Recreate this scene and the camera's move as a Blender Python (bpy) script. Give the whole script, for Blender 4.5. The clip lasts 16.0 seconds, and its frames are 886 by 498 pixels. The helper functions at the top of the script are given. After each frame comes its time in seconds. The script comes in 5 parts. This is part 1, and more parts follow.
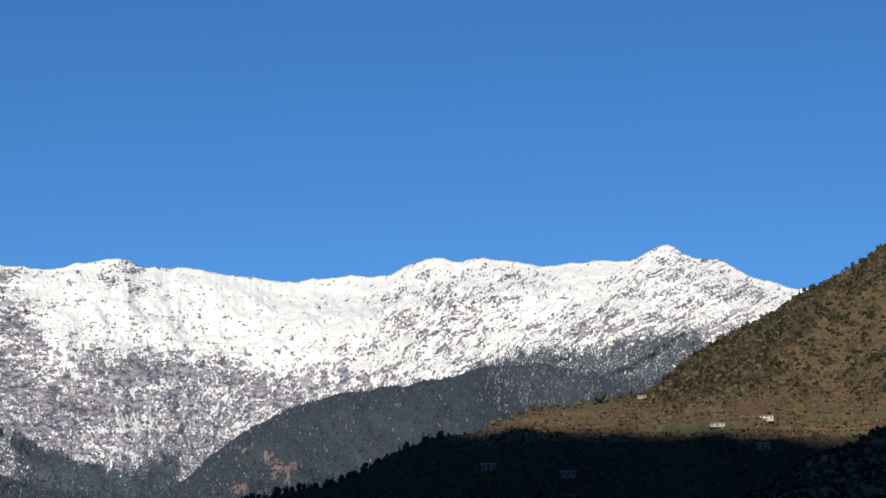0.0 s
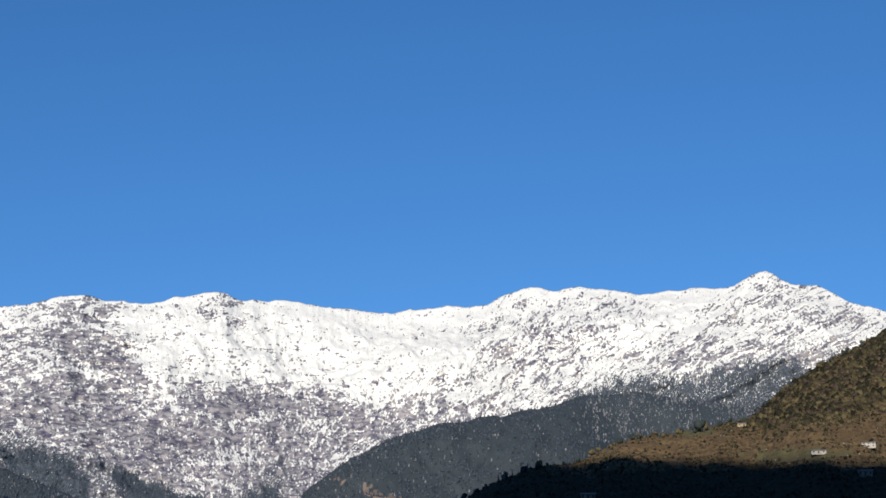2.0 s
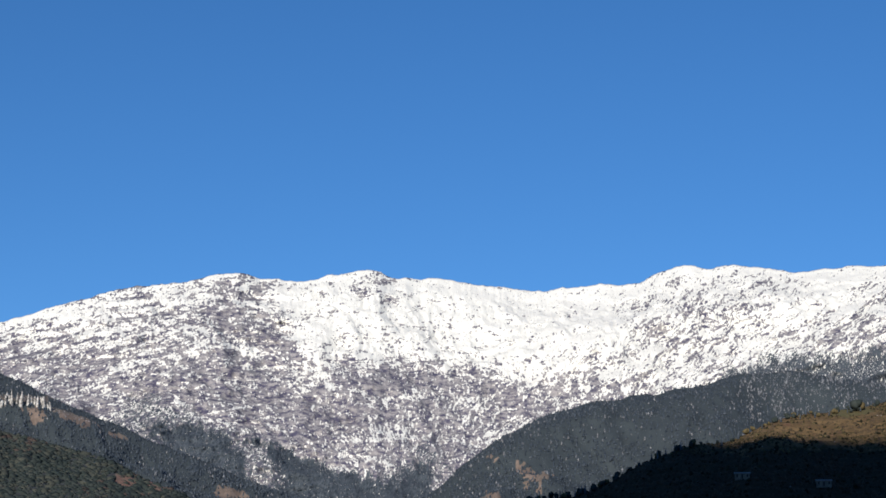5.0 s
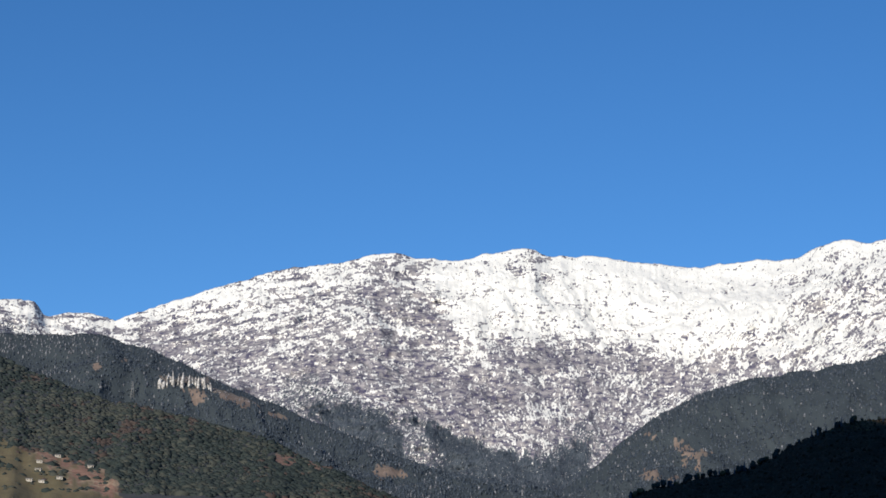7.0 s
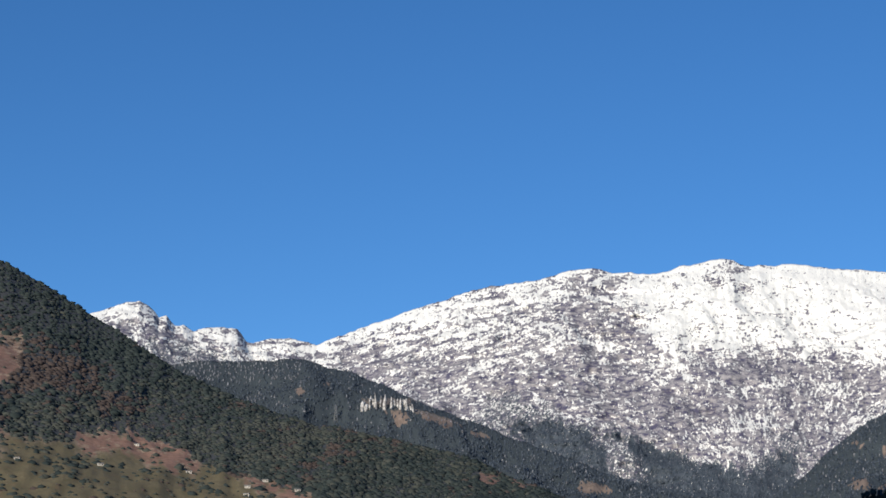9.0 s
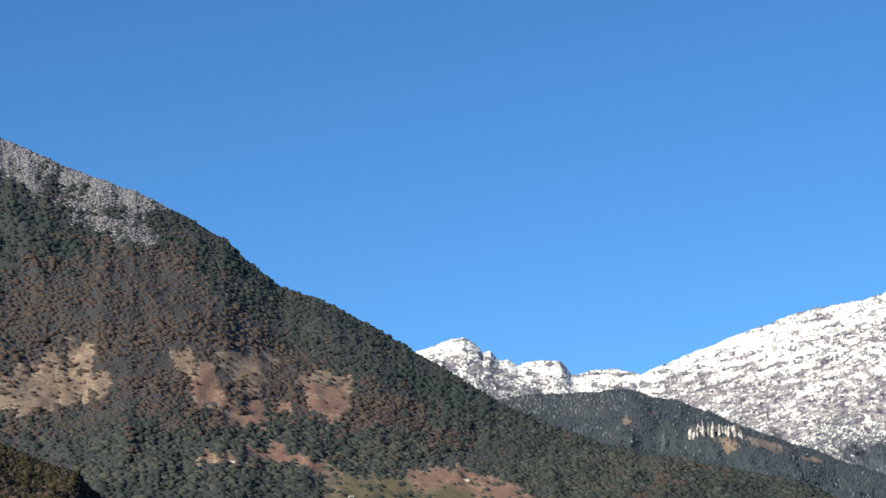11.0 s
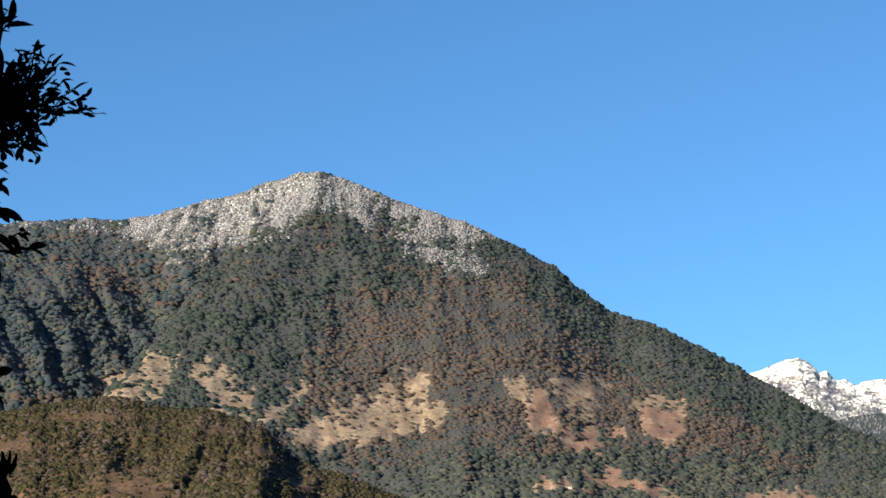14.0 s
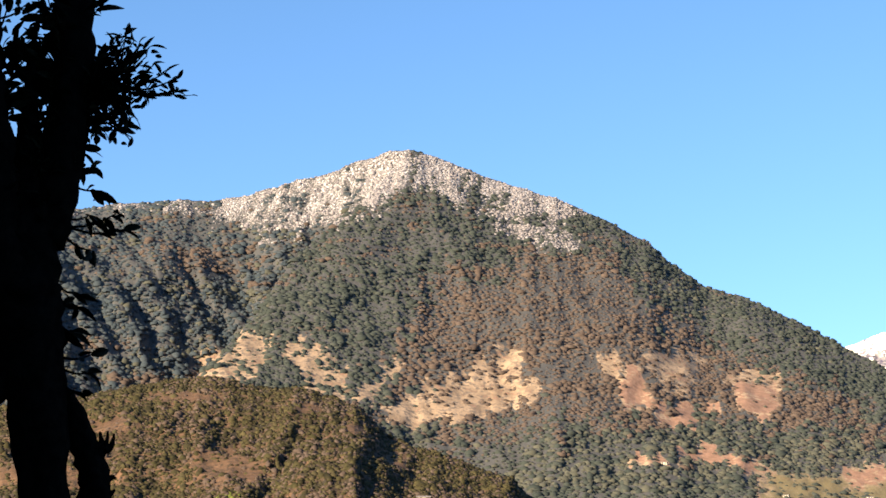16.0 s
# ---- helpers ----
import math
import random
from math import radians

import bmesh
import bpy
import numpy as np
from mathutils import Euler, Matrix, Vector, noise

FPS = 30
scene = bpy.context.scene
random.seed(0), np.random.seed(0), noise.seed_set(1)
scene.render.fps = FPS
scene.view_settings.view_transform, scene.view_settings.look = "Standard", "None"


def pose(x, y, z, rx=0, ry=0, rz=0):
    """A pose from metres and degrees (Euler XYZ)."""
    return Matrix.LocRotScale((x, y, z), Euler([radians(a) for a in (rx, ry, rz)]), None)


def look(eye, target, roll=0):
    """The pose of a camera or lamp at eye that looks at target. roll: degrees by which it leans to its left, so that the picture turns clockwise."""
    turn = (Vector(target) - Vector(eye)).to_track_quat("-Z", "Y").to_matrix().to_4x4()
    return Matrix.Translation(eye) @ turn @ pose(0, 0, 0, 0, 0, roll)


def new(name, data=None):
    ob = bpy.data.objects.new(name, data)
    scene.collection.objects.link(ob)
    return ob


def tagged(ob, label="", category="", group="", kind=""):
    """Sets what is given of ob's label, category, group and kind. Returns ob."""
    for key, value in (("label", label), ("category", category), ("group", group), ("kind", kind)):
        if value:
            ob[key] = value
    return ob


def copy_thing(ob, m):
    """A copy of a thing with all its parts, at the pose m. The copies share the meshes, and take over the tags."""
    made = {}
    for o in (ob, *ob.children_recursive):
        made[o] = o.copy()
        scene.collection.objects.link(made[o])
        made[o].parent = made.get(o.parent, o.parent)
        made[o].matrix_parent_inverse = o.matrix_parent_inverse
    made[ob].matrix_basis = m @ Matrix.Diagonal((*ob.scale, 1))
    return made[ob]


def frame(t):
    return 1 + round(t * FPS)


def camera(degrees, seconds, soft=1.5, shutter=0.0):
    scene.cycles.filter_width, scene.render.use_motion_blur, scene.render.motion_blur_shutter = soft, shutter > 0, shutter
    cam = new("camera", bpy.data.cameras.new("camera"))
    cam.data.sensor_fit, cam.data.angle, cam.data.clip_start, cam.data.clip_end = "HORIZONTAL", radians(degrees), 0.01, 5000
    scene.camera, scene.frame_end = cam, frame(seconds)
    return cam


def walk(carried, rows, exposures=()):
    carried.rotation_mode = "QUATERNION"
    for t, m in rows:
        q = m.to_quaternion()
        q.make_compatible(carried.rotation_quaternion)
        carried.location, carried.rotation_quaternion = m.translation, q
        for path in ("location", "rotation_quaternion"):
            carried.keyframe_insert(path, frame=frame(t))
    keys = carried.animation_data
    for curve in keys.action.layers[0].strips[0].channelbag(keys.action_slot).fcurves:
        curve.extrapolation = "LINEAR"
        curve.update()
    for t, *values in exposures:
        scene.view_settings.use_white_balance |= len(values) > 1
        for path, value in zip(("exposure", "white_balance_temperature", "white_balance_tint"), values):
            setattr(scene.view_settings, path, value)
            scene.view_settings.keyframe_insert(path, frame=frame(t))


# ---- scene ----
EYE = 1.6
cam = camera(24.63, 16.0, soft=1.6)
# seconds, turn to the left, upward tilt, lean
ROWS = [
    (0.0, -0.000, 13.095, 0.289),
    (0.5, 0.838, 13.708, 0.444),
    (1.0, 1.800, 13.614, 0.353),
    (1.5, 2.510, 13.832, 0.534),
    (2.0, 2.781, 13.959, 0.388),
    (2.5, 3.160, 13.813, 0.144),
    (3.0, 3.826, 13.718, -0.048),
    (3.5, 4.851, 13.793, -0.203),
    (4.0, 5.814, 13.520, -0.234),
    (6.5, 10.109, 13.101, -1.032),
    (7.0, 11.681, 12.669, -0.851),
    (7.5, 13.080, 12.962, -0.637),
    (8.0, 14.963, 12.913, -0.224),
    (8.2, 15.405, 12.801, -0.122),
    (10.3, 22.445, 14.03, 0.42),
    (10.5, 23.525, 13.966, 0.60),
    (11.0, 26.589, 14.015, 0.510),
    (11.5, 28.810, 14.362, 0.674),
    (12.0, 30.838, 14.714, 0.281),
    (12.5, 31.982, 15.122, 0.051),
    (13.0, 33.520, 15.486, -0.010),
    (13.5, 34.848, 15.309, 0.184),
    (14.0, 36.149, 14.773, 0.071),
    (14.5, 38.042, 13.978, -0.044),
    (15.0, 39.491, 13.738, -0.334),
    (15.5, 39.897, 14.133, -0.191),
    (16.0, 38.817, 14.135, 0.142),
]
EXPOSURES = [(0.0, 0.05, 5950, 10), (2.5, 0.05, 5950, 10), (3.0, -0.04, 5950, 10), (3.5, 0.05, 5950, 10), (8.0, 0.08, 5950, 10), (10.5, 0.28, 6050, 8), (11.0, 0.66, 6300, 6), (11.5, 0.82, 6500, 5), (12.5, 1.04, 6800, 4), (13.0, 1.15, 6900, 4), (14.0, 1.16, 7050, 4), (14.5, 1.43, 7800, 9), (15.0, 1.73, 8350, 15), (16.0, 1.80, 8550, 14)]
walk(cam, [(t, pose(0, 0, EYE, 90 + tilt, 0, yaw) @ pose(0, 0, 0, 0, 0, -lean)) for t, yaw, tilt, lean in ROWS], EXPOSURES)

# ------------------------------------------------------------------ sky and sun
SUN_AZ, SUN_EL = 172.0, 18.0            # bearing to the left of the first view, height
sky_world = bpy.data.worlds.new("sky")
scene.world = sky_world
sky_world.use_nodes = True
wt = sky_world.node_tree
sky_tex = wt.nodes.new("ShaderNodeTexSky")
sky_tex.sky_type = "NISHITA"
sky_tex.sun_disc = False
sky_tex.sun_elevation = radians(SUN_EL)
sky_tex.sun_rotation = radians(360 - SUN_AZ)
sky_tex.altitude = 2500
sky_tex.air_density, sky_tex.dust_density, sky_tex.ozone_density = 1.0, 0.4, 4.25
deep = wt.nodes.new("ShaderNodeHueSaturation")
deep.inputs["Saturation"].default_value = 1.12
wt.links.new(sky_tex.outputs[0], deep.inputs["Color"])
wt.links.new(deep.outputs[0], wt.nodes["Background"].inputs["Color"])
wt.nodes["Background"].inputs["Strength"].default_value = 0.100

sun_data = bpy.data.lights.new("sun", "SUN")
sun_data.energy, sun_data.angle, sun_data.color = 4.7, radians(0.5), (1.0, 0.875, 0.70)
sun = new("sun", sun_data)
SUN_DIR = Vector((-math.sin(radians(SUN_AZ)) * math.cos(radians(SUN_EL)), math.cos(radians(SUN_AZ)) * math.cos(radians(SUN_EL)), math.sin(radians(SUN_EL))))
sun.matrix_world = look(SUN_DIR * 3000, (0, 0, 0))


# ------------------------------------------------------------------ material nodes
def material(name, rough=0.9):
    m = bpy.data.materials.new(name)
    m.use_nodes = True
    bsdf = m.node_tree.nodes["Principled BSDF"]
    bsdf.inputs["Roughness"].default_value = rough
    bsdf.inputs["Specular IOR Level"].default_value = 0.2
    return m, m.node_tree, bsdf


def put(nt, socket, value):
    if isinstance(value, bpy.types.NodeSocket):
        nt.links.new(value, socket)
    elif isinstance(value, (tuple, list)):
        socket.default_value = (*value, 1.0) if len(value) == 3 and socket.type == "RGBA" else value
    else:
        socket.default_value = value


def place(nt, scale=(1, 1, 1), turn=(0, 0, 0)):
    """Coordinates turned first and then stretched."""
    c = nt.nodes.new("ShaderNodeTexCoord")
    spin, m = nt.nodes.new("ShaderNodeMapping"), nt.nodes.new("ShaderNodeMapping")
    spin.inputs["Rotation"].default_value = [radians(a) for a in turn]
    m.inputs["Scale"].default_value = scale
    nt.links.new(c.outputs["Object"], spin.inputs["Vector"])
    nt.links.new(spin.outputs[0], m.inputs["Vector"])
    return m.outputs[0]


def grain(nt, where, scale, detail=5.0, rough=0.6, warp=0.0):
    n = nt.nodes.new("ShaderNodeTexNoise")
    nt.links.new(where, n.inputs["Vector"])
    n.inputs["Scale"].default_value, n.inputs["Detail"].default_value = scale, detail
    n.inputs["Roughness"].default_value, n.inputs["Distortion"].default_value = rough, warp
    return n.outputs[0]


def calc(nt, op, a, b=0.0):
    n = nt.nodes.new("ShaderNodeMath")
    n.operation = op
    put(nt, n.inputs[0], a)
    put(nt, n.inputs[1], b)
    return n.outputs[0]


def ease(nt, value, lo, hi, to_lo=0.0, to_hi=1.0):
    n = nt.nodes.new("ShaderNodeMapRange")
    n.interpolation_type = "SMOOTHSTEP"
    for socket, v in zip(n.inputs[:5], (value, lo, hi, to_lo, to_hi)):
        put(nt, socket, v)
    return n.outputs[0]


def blend(nt, fac, a, b):
    n = nt.nodes.new("ShaderNodeMix")
    n.data_type = "RGBA"
    put(nt, n.inputs[0], fac)
    put(nt, n.inputs[6], a)
    put(nt, n.inputs[7], b)
    return n.outputs[2]


def cover(nt, name):
    n = nt.nodes.new("ShaderNodeAttribute")
    n.attribute_name = name
    return n.outputs["Fac"]


def height(nt):
    c = nt.nodes.new("ShaderNodeTexCoord")
    s = nt.nodes.new("ShaderNodeSeparateXYZ")
    nt.links.new(c.outputs["Object"], s.inputs[0])
    return s.outputs["Z"]


def relief(nt, bsdf, value, strength, distance):
    n = nt.nodes.new("ShaderNodeBump")
    n.inputs["Strength"].default_value, n.inputs["Distance"].default_value = strength, distance
    nt.links.new(value, n.inputs["Height"])
    nt.links.new(n.outputs[0], bsdf.inputs["Normal"])


def make_snow_rock():
    """Snow over broken rock: 'bare' is the share of rock, 'across' and 'along' run with the fall of the slope, 'wood' is dusted undergrowth."""
    m, nt, bsdf = material("snow_and_rock", 0.85)
    bare = cover(nt, "bare")

    def laid(first, second, sx, sy):
        """Coordinates from two covers, stretched."""
        both, n = nt.nodes.new("ShaderNodeCombineXYZ"), nt.nodes.new("ShaderNodeMapping")
        put(nt, both.inputs[0], cover(nt, first))
        put(nt, both.inputs[1], cover(nt, second))
        n.inputs["Scale"].default_value = (sx, sy, 1)
        nt.links.new(both.outputs[0], n.inputs["Vector"])
        return n.outputs[0]

    runs = grain(nt, laid("across", "along", 1, 0.4), 0.10, 2, 0.65, 0.9)
    ledges = grain(nt, laid("bearing", "strata", 0.5, 1.2), 0.08, 2, 0.62, 0.9)
    crumbs = grain(nt, laid("bearing", "strata", 1.0, 0.9), 0.18, 1.5, 0.6, 0.6)
    broad = calc(nt, "ADD", calc(nt, "MULTIPLY", runs, calc(nt, "ADD", calc(nt, "MULTIPLY", cover(nt, "steep_runs"), 0.34), 0.16)), calc(nt, "MULTIPLY", ledges, calc(nt, "SUBTRACT", 0.46, calc(nt, "MULTIPLY", cover(nt, "steep_runs"), 0.34))))
    mixed = calc(nt, "ADD", broad, calc(nt, "MULTIPLY", crumbs, 0.38))
    limit = calc(nt, "SUBTRACT", 0.606, calc(nt, "MULTIPLY", bare, 0.19))
    mask = ease(nt, calc(nt, "SUBTRACT", mixed, limit), -0.010, 0.014)
    tone = grain(nt, place(nt, (1, 1, 2)), 0.06, 4, 0.65)
    rock = blend(nt, ease(nt, tone, 0.36, 0.62), (0.073, 0.069, 0.114), (0.33, 0.312, 0.312))
    snow = blend(nt, grain(nt, place(nt), 0.05, 4), (0.77, 0.757, 0.700), (0.85, 0.835, 0.775))
    colour = blend(nt, mask, snow, rock)
    trees = grain(nt, place(nt, (2.2, 0.5, 0.7), (0, -14, 0)), 0.17, 3, 0.65, 0.4)
    wood = ease(nt, calc(nt, "ADD", trees, calc(nt, "MULTIPLY", cover(nt, "wood"), 0.32)), 0.655, 0.685)
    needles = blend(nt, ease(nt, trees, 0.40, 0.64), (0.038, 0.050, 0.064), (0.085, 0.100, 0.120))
    colour = blend(nt, wood, colour, needles)
    nt.links.new(colour, bsdf.inputs["Base Color"])
    relief(nt, bsdf, calc(nt, "SUBTRACT", mixed, calc(nt, "MULTIPLY", mask, 0.10)), 0.45, 7.0)
    return m


def make_slope(name, grass, soil, dark, scale=0.05):
    """Hill ground: dry grass, bare soil where 'soil' says so, dark undergrowth where 'wood' says so, crumbs of snow where 'snow' says so."""
    m, nt, bsdf = material(name, 0.95)
    near = place(nt)
    g1, g2 = grain(nt, near, scale, 6, 0.65), grain(nt, near, scale * 6, 4, 0.6)
    base = blend(nt, ease(nt, g1, 0.35, 0.65), grass, tuple(c * 0.62 for c in grass))
    base = blend(nt, ease(nt, g2, 0.48, 0.62, 0, 0.75), base, dark)
    streak = grain(nt, place(nt, (2.5, 2.5, 0.6)), scale * 2, 5, 0.6)
    earth = blend(nt, ease(nt, streak, 0.35, 0.65), soil, tuple(c * 0.7 for c in soil))
    base = blend(nt, ease(nt, calc(nt, "ADD", cover(nt, "soil"), calc(nt, "MULTIPLY", calc(nt, "ADD", calc(nt, "SUBTRACT", g1, 0.5), calc(nt, "SUBTRACT", g2, 0.5)), 3.4)), 0.42, 0.65), base, earth)
    base = blend(nt, ease(nt, calc(nt, "ADD", cover(nt, "wood"), calc(nt, "MULTIPLY", calc(nt, "SUBTRACT", g1, 0.5), 1.4)), 0.35, 0.65), base, dark)
    base = blend(nt, cover(nt, "field"), base, blend(nt, ease(nt, g2, 0.4, 0.6), (0.084, 0.085, 0.038), (0.118, 0.100, 0.050)))
    crumbs = calc(nt, "ADD", grain(nt, place(nt, (1.6, 0.5, 0.8)), 0.4, 6, 0.75, 0.4), calc(nt, "MULTIPLY", cover(nt, "snow"), 0.45))
    base = blend(nt, ease(nt, crumbs, 0.66, 0.76), base, (0.74, 0.74, 0.77))
    nt.links.new(base, bsdf.inputs["Base Color"])
    relief(nt, bsdf, g2, 0.6, 1.5)
    return m


def make_leaves(name, tones, rough=0.75):
    """Foliage: every clump takes its own tone between the three given."""
    m, nt, bsdf = material(name, rough)
    bsdf.inputs["Specular IOR Level"].default_value = 0.04
    geo = nt.nodes.new("ShaderNodeNewGeometry")
    pick = geo.outputs["Random Per Island"]
    c = blend(nt, ease(nt, pick, 0.0, 0.55), tones[0], tones[1])
    c = blend(nt, ease(nt, pick, 0.6, 1.0), c, tones[2])
    # dark specks paint the shade in gaps between the leaves
    fine = grain(nt, place(nt), 0.85, 4, 0.75)
    c = blend(nt, ease(nt, fine, 0.44, 0.62, 0.0, 0.22), c, tuple(v * 0.4 for v in tones[0]))
    nt.links.new(c, bsdf.inputs["Base Color"])
    return m


def make_plain(name, a, b, scale, rough=0.8, gloss=0.2):
    m, nt, bsdf = material(name, rough)
    bsdf.inputs["Specular IOR Level"].default_value = gloss
    g = grain(nt, place(nt), scale, 6, 0.65)
    nt.links.new(blend(nt, ease(nt, g, 0.35, 0.65), a, b), bsdf.inputs["Base Color"])
    relief(nt, bsdf, g, 0.5, 0.02)
    return m


SNOW_ROCK = make_snow_rock()
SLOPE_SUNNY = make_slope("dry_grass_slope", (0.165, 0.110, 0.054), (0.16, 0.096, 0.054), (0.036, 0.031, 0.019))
SLOPE_FOOT = make_slope("bracken_slope", (0.122, 0.074, 0.048), (0.118, 0.072, 0.049), (0.028, 0.025, 0.018))
# undergrowth tone lifted and blued, as distance haze lifts the gaps between crowns
SLOPE_MOUNTAIN = make_slope("wooded_slope", (0.32, 0.238, 0.170), (0.265, 0.160, 0.118), (0.056, 0.060, 0.064), scale=0.03)
# the undergrowth tone holds some of the far ridges' haze blue
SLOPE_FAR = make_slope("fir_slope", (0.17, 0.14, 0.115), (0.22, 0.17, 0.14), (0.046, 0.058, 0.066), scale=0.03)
SLOPE_VALLEY = make_slope("valley_grass", (0.16, 0.13, 0.06), (0.2, 0.14, 0.08), (0.06, 0.06, 0.03), scale=0.2)
# greens lean to blue-grey, a trace of haze in the leaf colour
LEAF_GREEN = make_leaves("evergreen_leaves", ((0.030, 0.039, 0.037), (0.036, 0.046, 0.043), (0.047, 0.056, 0.052)))
# shoulder foliage: evergreen tones blued to stand for distance haze
LEAF_HAZY = make_leaves("haze_blue_leaves", ((0.029, 0.042, 0.053), (0.035, 0.049, 0.060), (0.044, 0.058, 0.069)))
LEAF_FRESH = make_leaves("fresh_green_leaves", ((0.060, 0.080, 0.022), (0.085, 0.105, 0.030), (0.11, 0.13, 0.040)))
LEAF_MOSS = make_leaves("moss_green_leaves", ((0.052, 0.057, 0.049), (0.060, 0.065, 0.055), (0.070, 0.074, 0.062)))
LEAF_BROWN = make_leaves("bare_brown_twigs", ((0.065, 0.051, 0.045), (0.073, 0.057, 0.050), (0.083, 0.065, 0.057)))
LEAF_OLIVE = make_leaves("olive_bush_leaves", ((0.062, 0.051, 0.026), (0.086, 0.070, 0.036), (0.125, 0.101, 0.052)))
LEAF_SCRUB = make_leaves("olive_scrub_leaves", ((0.031, 0.030, 0.016), (0.044, 0.041, 0.022), (0.062, 0.055, 0.030)))
LEAF_UMBER = make_leaves("umber_twigs", ((0.056, 0.042, 0.030), (0.068, 0.051, 0.036), (0.084, 0.062, 0.043)))
# on the hillside, dusk against bright olive paints the bushes' shadow contrast
LEAF_DUSK = make_leaves("oak_and_shadow_leaves", ((0.016, 0.016, 0.010), (0.030, 0.028, 0.017), (0.055, 0.049, 0.028)))
# bluer than fir green: the haze over the far ridges is mixed in
LEAF_FIR = make_leaves("haze_blue_fir_needles", ((0.043, 0.055, 0.071), (0.066, 0.083, 0.104), (0.108, 0.126, 0.146)))
LEAF_RIME = make_leaves("snow_laden_needles", ((0.13, 0.136, 0.152), (0.20, 0.206, 0.222), (0.33, 0.335, 0.345)))
LEAF_FROST = make_leaves("frosted_needles", ((0.150, 0.144, 0.158), (0.205, 0.196, 0.210), (0.300, 0.287, 0.297)))
# bark and near leaf: the shaded silhouette is put into near-black colours
BARK = make_plain("silhouette_black_bark", (0.0045, 0.004, 0.0038), (0.010, 0.0085, 0.0075), 14.0, 0.97, 0.0)
LEAF_NEAR = make_plain("silhouette_black_leaf", (0.008, 0.011, 0.006), (0.016, 0.021, 0.010), 9.0, 0.6, 0.05)
WHITEWASH = make_plain("whitewash", (0.36, 0.335, 0.29), (0.50, 0.47, 0.41), 0.8)
# wall colour darkened so that the houses in shade stay faint
DIM_PLASTER = make_plain("shade_dimmed_plaster", (0.16, 0.13, 0.10), (0.24, 0.20, 0.15), 0.8)
OCHRE = make_plain("ochre_plaster", (0.30, 0.23, 0.15), (0.40, 0.31, 0.20), 0.8)
TIN = make_plain("grey_slate_roof", (0.15, 0.145, 0.145), (0.26, 0.25, 0.245), 0.9, 0.7)
STONE = make_plain("weathered_stone", (0.22, 0.20, 0.18), (0.38, 0.35, 0.31), 1.2)
CHALK = make_plain("snow_dusted_stone", (0.10, 0.095, 0.095), (0.66, 0.64, 0.60), 0.16)
STEEL = make_plain("galvanised_steel", (0.16, 0.165, 0.17), (0.24, 0.245, 0.25), 3.0, 0.6)
TIMBER = make_plain("dark_timber", (0.045, 0.032, 0.024), (0.08, 0.058, 0.04), 2.0)


# ------------------------------------------------------------------ noise and meshes
def lattice(ix, iy, seed):
    h = (ix.astype(np.int64) * 374761393 + iy.astype(np.int64) * 668265263 + seed * 974711) & 0xFFFFFFFF
    h = ((h ^ (h >> 13)) * 1274126177) & 0xFFFFFFFF
    h = h ^ (h >> 16)
    return (h & 0xFFFF) / 65535.0 * 2 - 1


def waves(x, y, seed=0):
    x, y = np.broadcast_arrays(np.asarray(x, float), np.asarray(y, float))
    ix, iy = np.floor(x), np.floor(y)
    fx, fy = x - ix, y - iy
    fx, fy = fx * fx * fx * (fx * (fx * 6 - 15) + 10), fy * fy * fy * (fy * (fy * 6 - 15) + 10)
    a, b = lattice(ix, iy, seed), lattice(ix + 1, iy, seed)
    c, d = lattice(ix, iy + 1, seed), lattice(ix + 1, iy + 1, seed)
    return (a * (1 - fx) + b * fx) * (1 - fy) + (c * (1 - fx) + d * fx) * fy


def fractal(x, y, octaves=5, gain=0.5, seed=0):
    total, amp = 0.0, 1.0
    for k in range(octaves):
        total = total + amp * waves(x * 2 ** k, y * 2 ** k, seed + k * 17)
        amp *= gain
    return total


def ridged(x, y, octaves=5, gain=0.5, seed=0):
    total, amp = 0.0, 1.0
    for k in range(octaves):
        total = total + amp * (1 - 2 * np.abs(waves(x * 2 ** k, y * 2 ** k, seed + k * 13)))
        amp *= gain
    return total


def step(v, lo, hi):
    t = np.clip((v - lo) / (hi - lo), 0, 1)
    return t * t * (3 - 2 * t)


def mesh_of(name, verts, faces, mat, smooth=False):
    """A mesh from arrays: faces all of one size."""
    me = bpy.data.meshes.new(name)
    n, k = faces.shape
    me.vertices.add(len(verts))
    me.vertices.foreach_set("co", verts.astype(np.float32).ravel())
    me.loops.add(n * k)
    me.loops.foreach_set("vertex_index", faces.astype(np.int32).ravel())
    me.polygons.add(n)
    me.polygons.foreach_set("loop_start", np.arange(0, n * k, k, dtype=np.int32))
    if smooth:
        me.polygons.foreach_set("use_smooth", np.ones(n, bool))
    me.update(calc_edges=True)
    me.materials.append(mat)
    return me


def sheet(name, xyz, mat, covers=None, wrap=False):
    """A smooth sheet from a grid of points, with cover values at its points."""
    r, c = xyz.shape[:2]
    i = np.arange(r * c).reshape(r, c)
    if wrap:
        i = np.concatenate([i, i[:, :1]], 1)
    f = np.stack([i[:-1, :-1], i[:-1, 1:], i[1:, 1:], i[1:, :-1]], -1).reshape(-1, 4)
    me = mesh_of(name, xyz.reshape(-1, 3), f, mat, True)
    for key, values in (covers or {}).items():
        at = me.attributes.new(key, "FLOAT", "POINT")
        at.data.foreach_set("value", np.asarray(values, np.float32).ravel())
    return new(name, me)


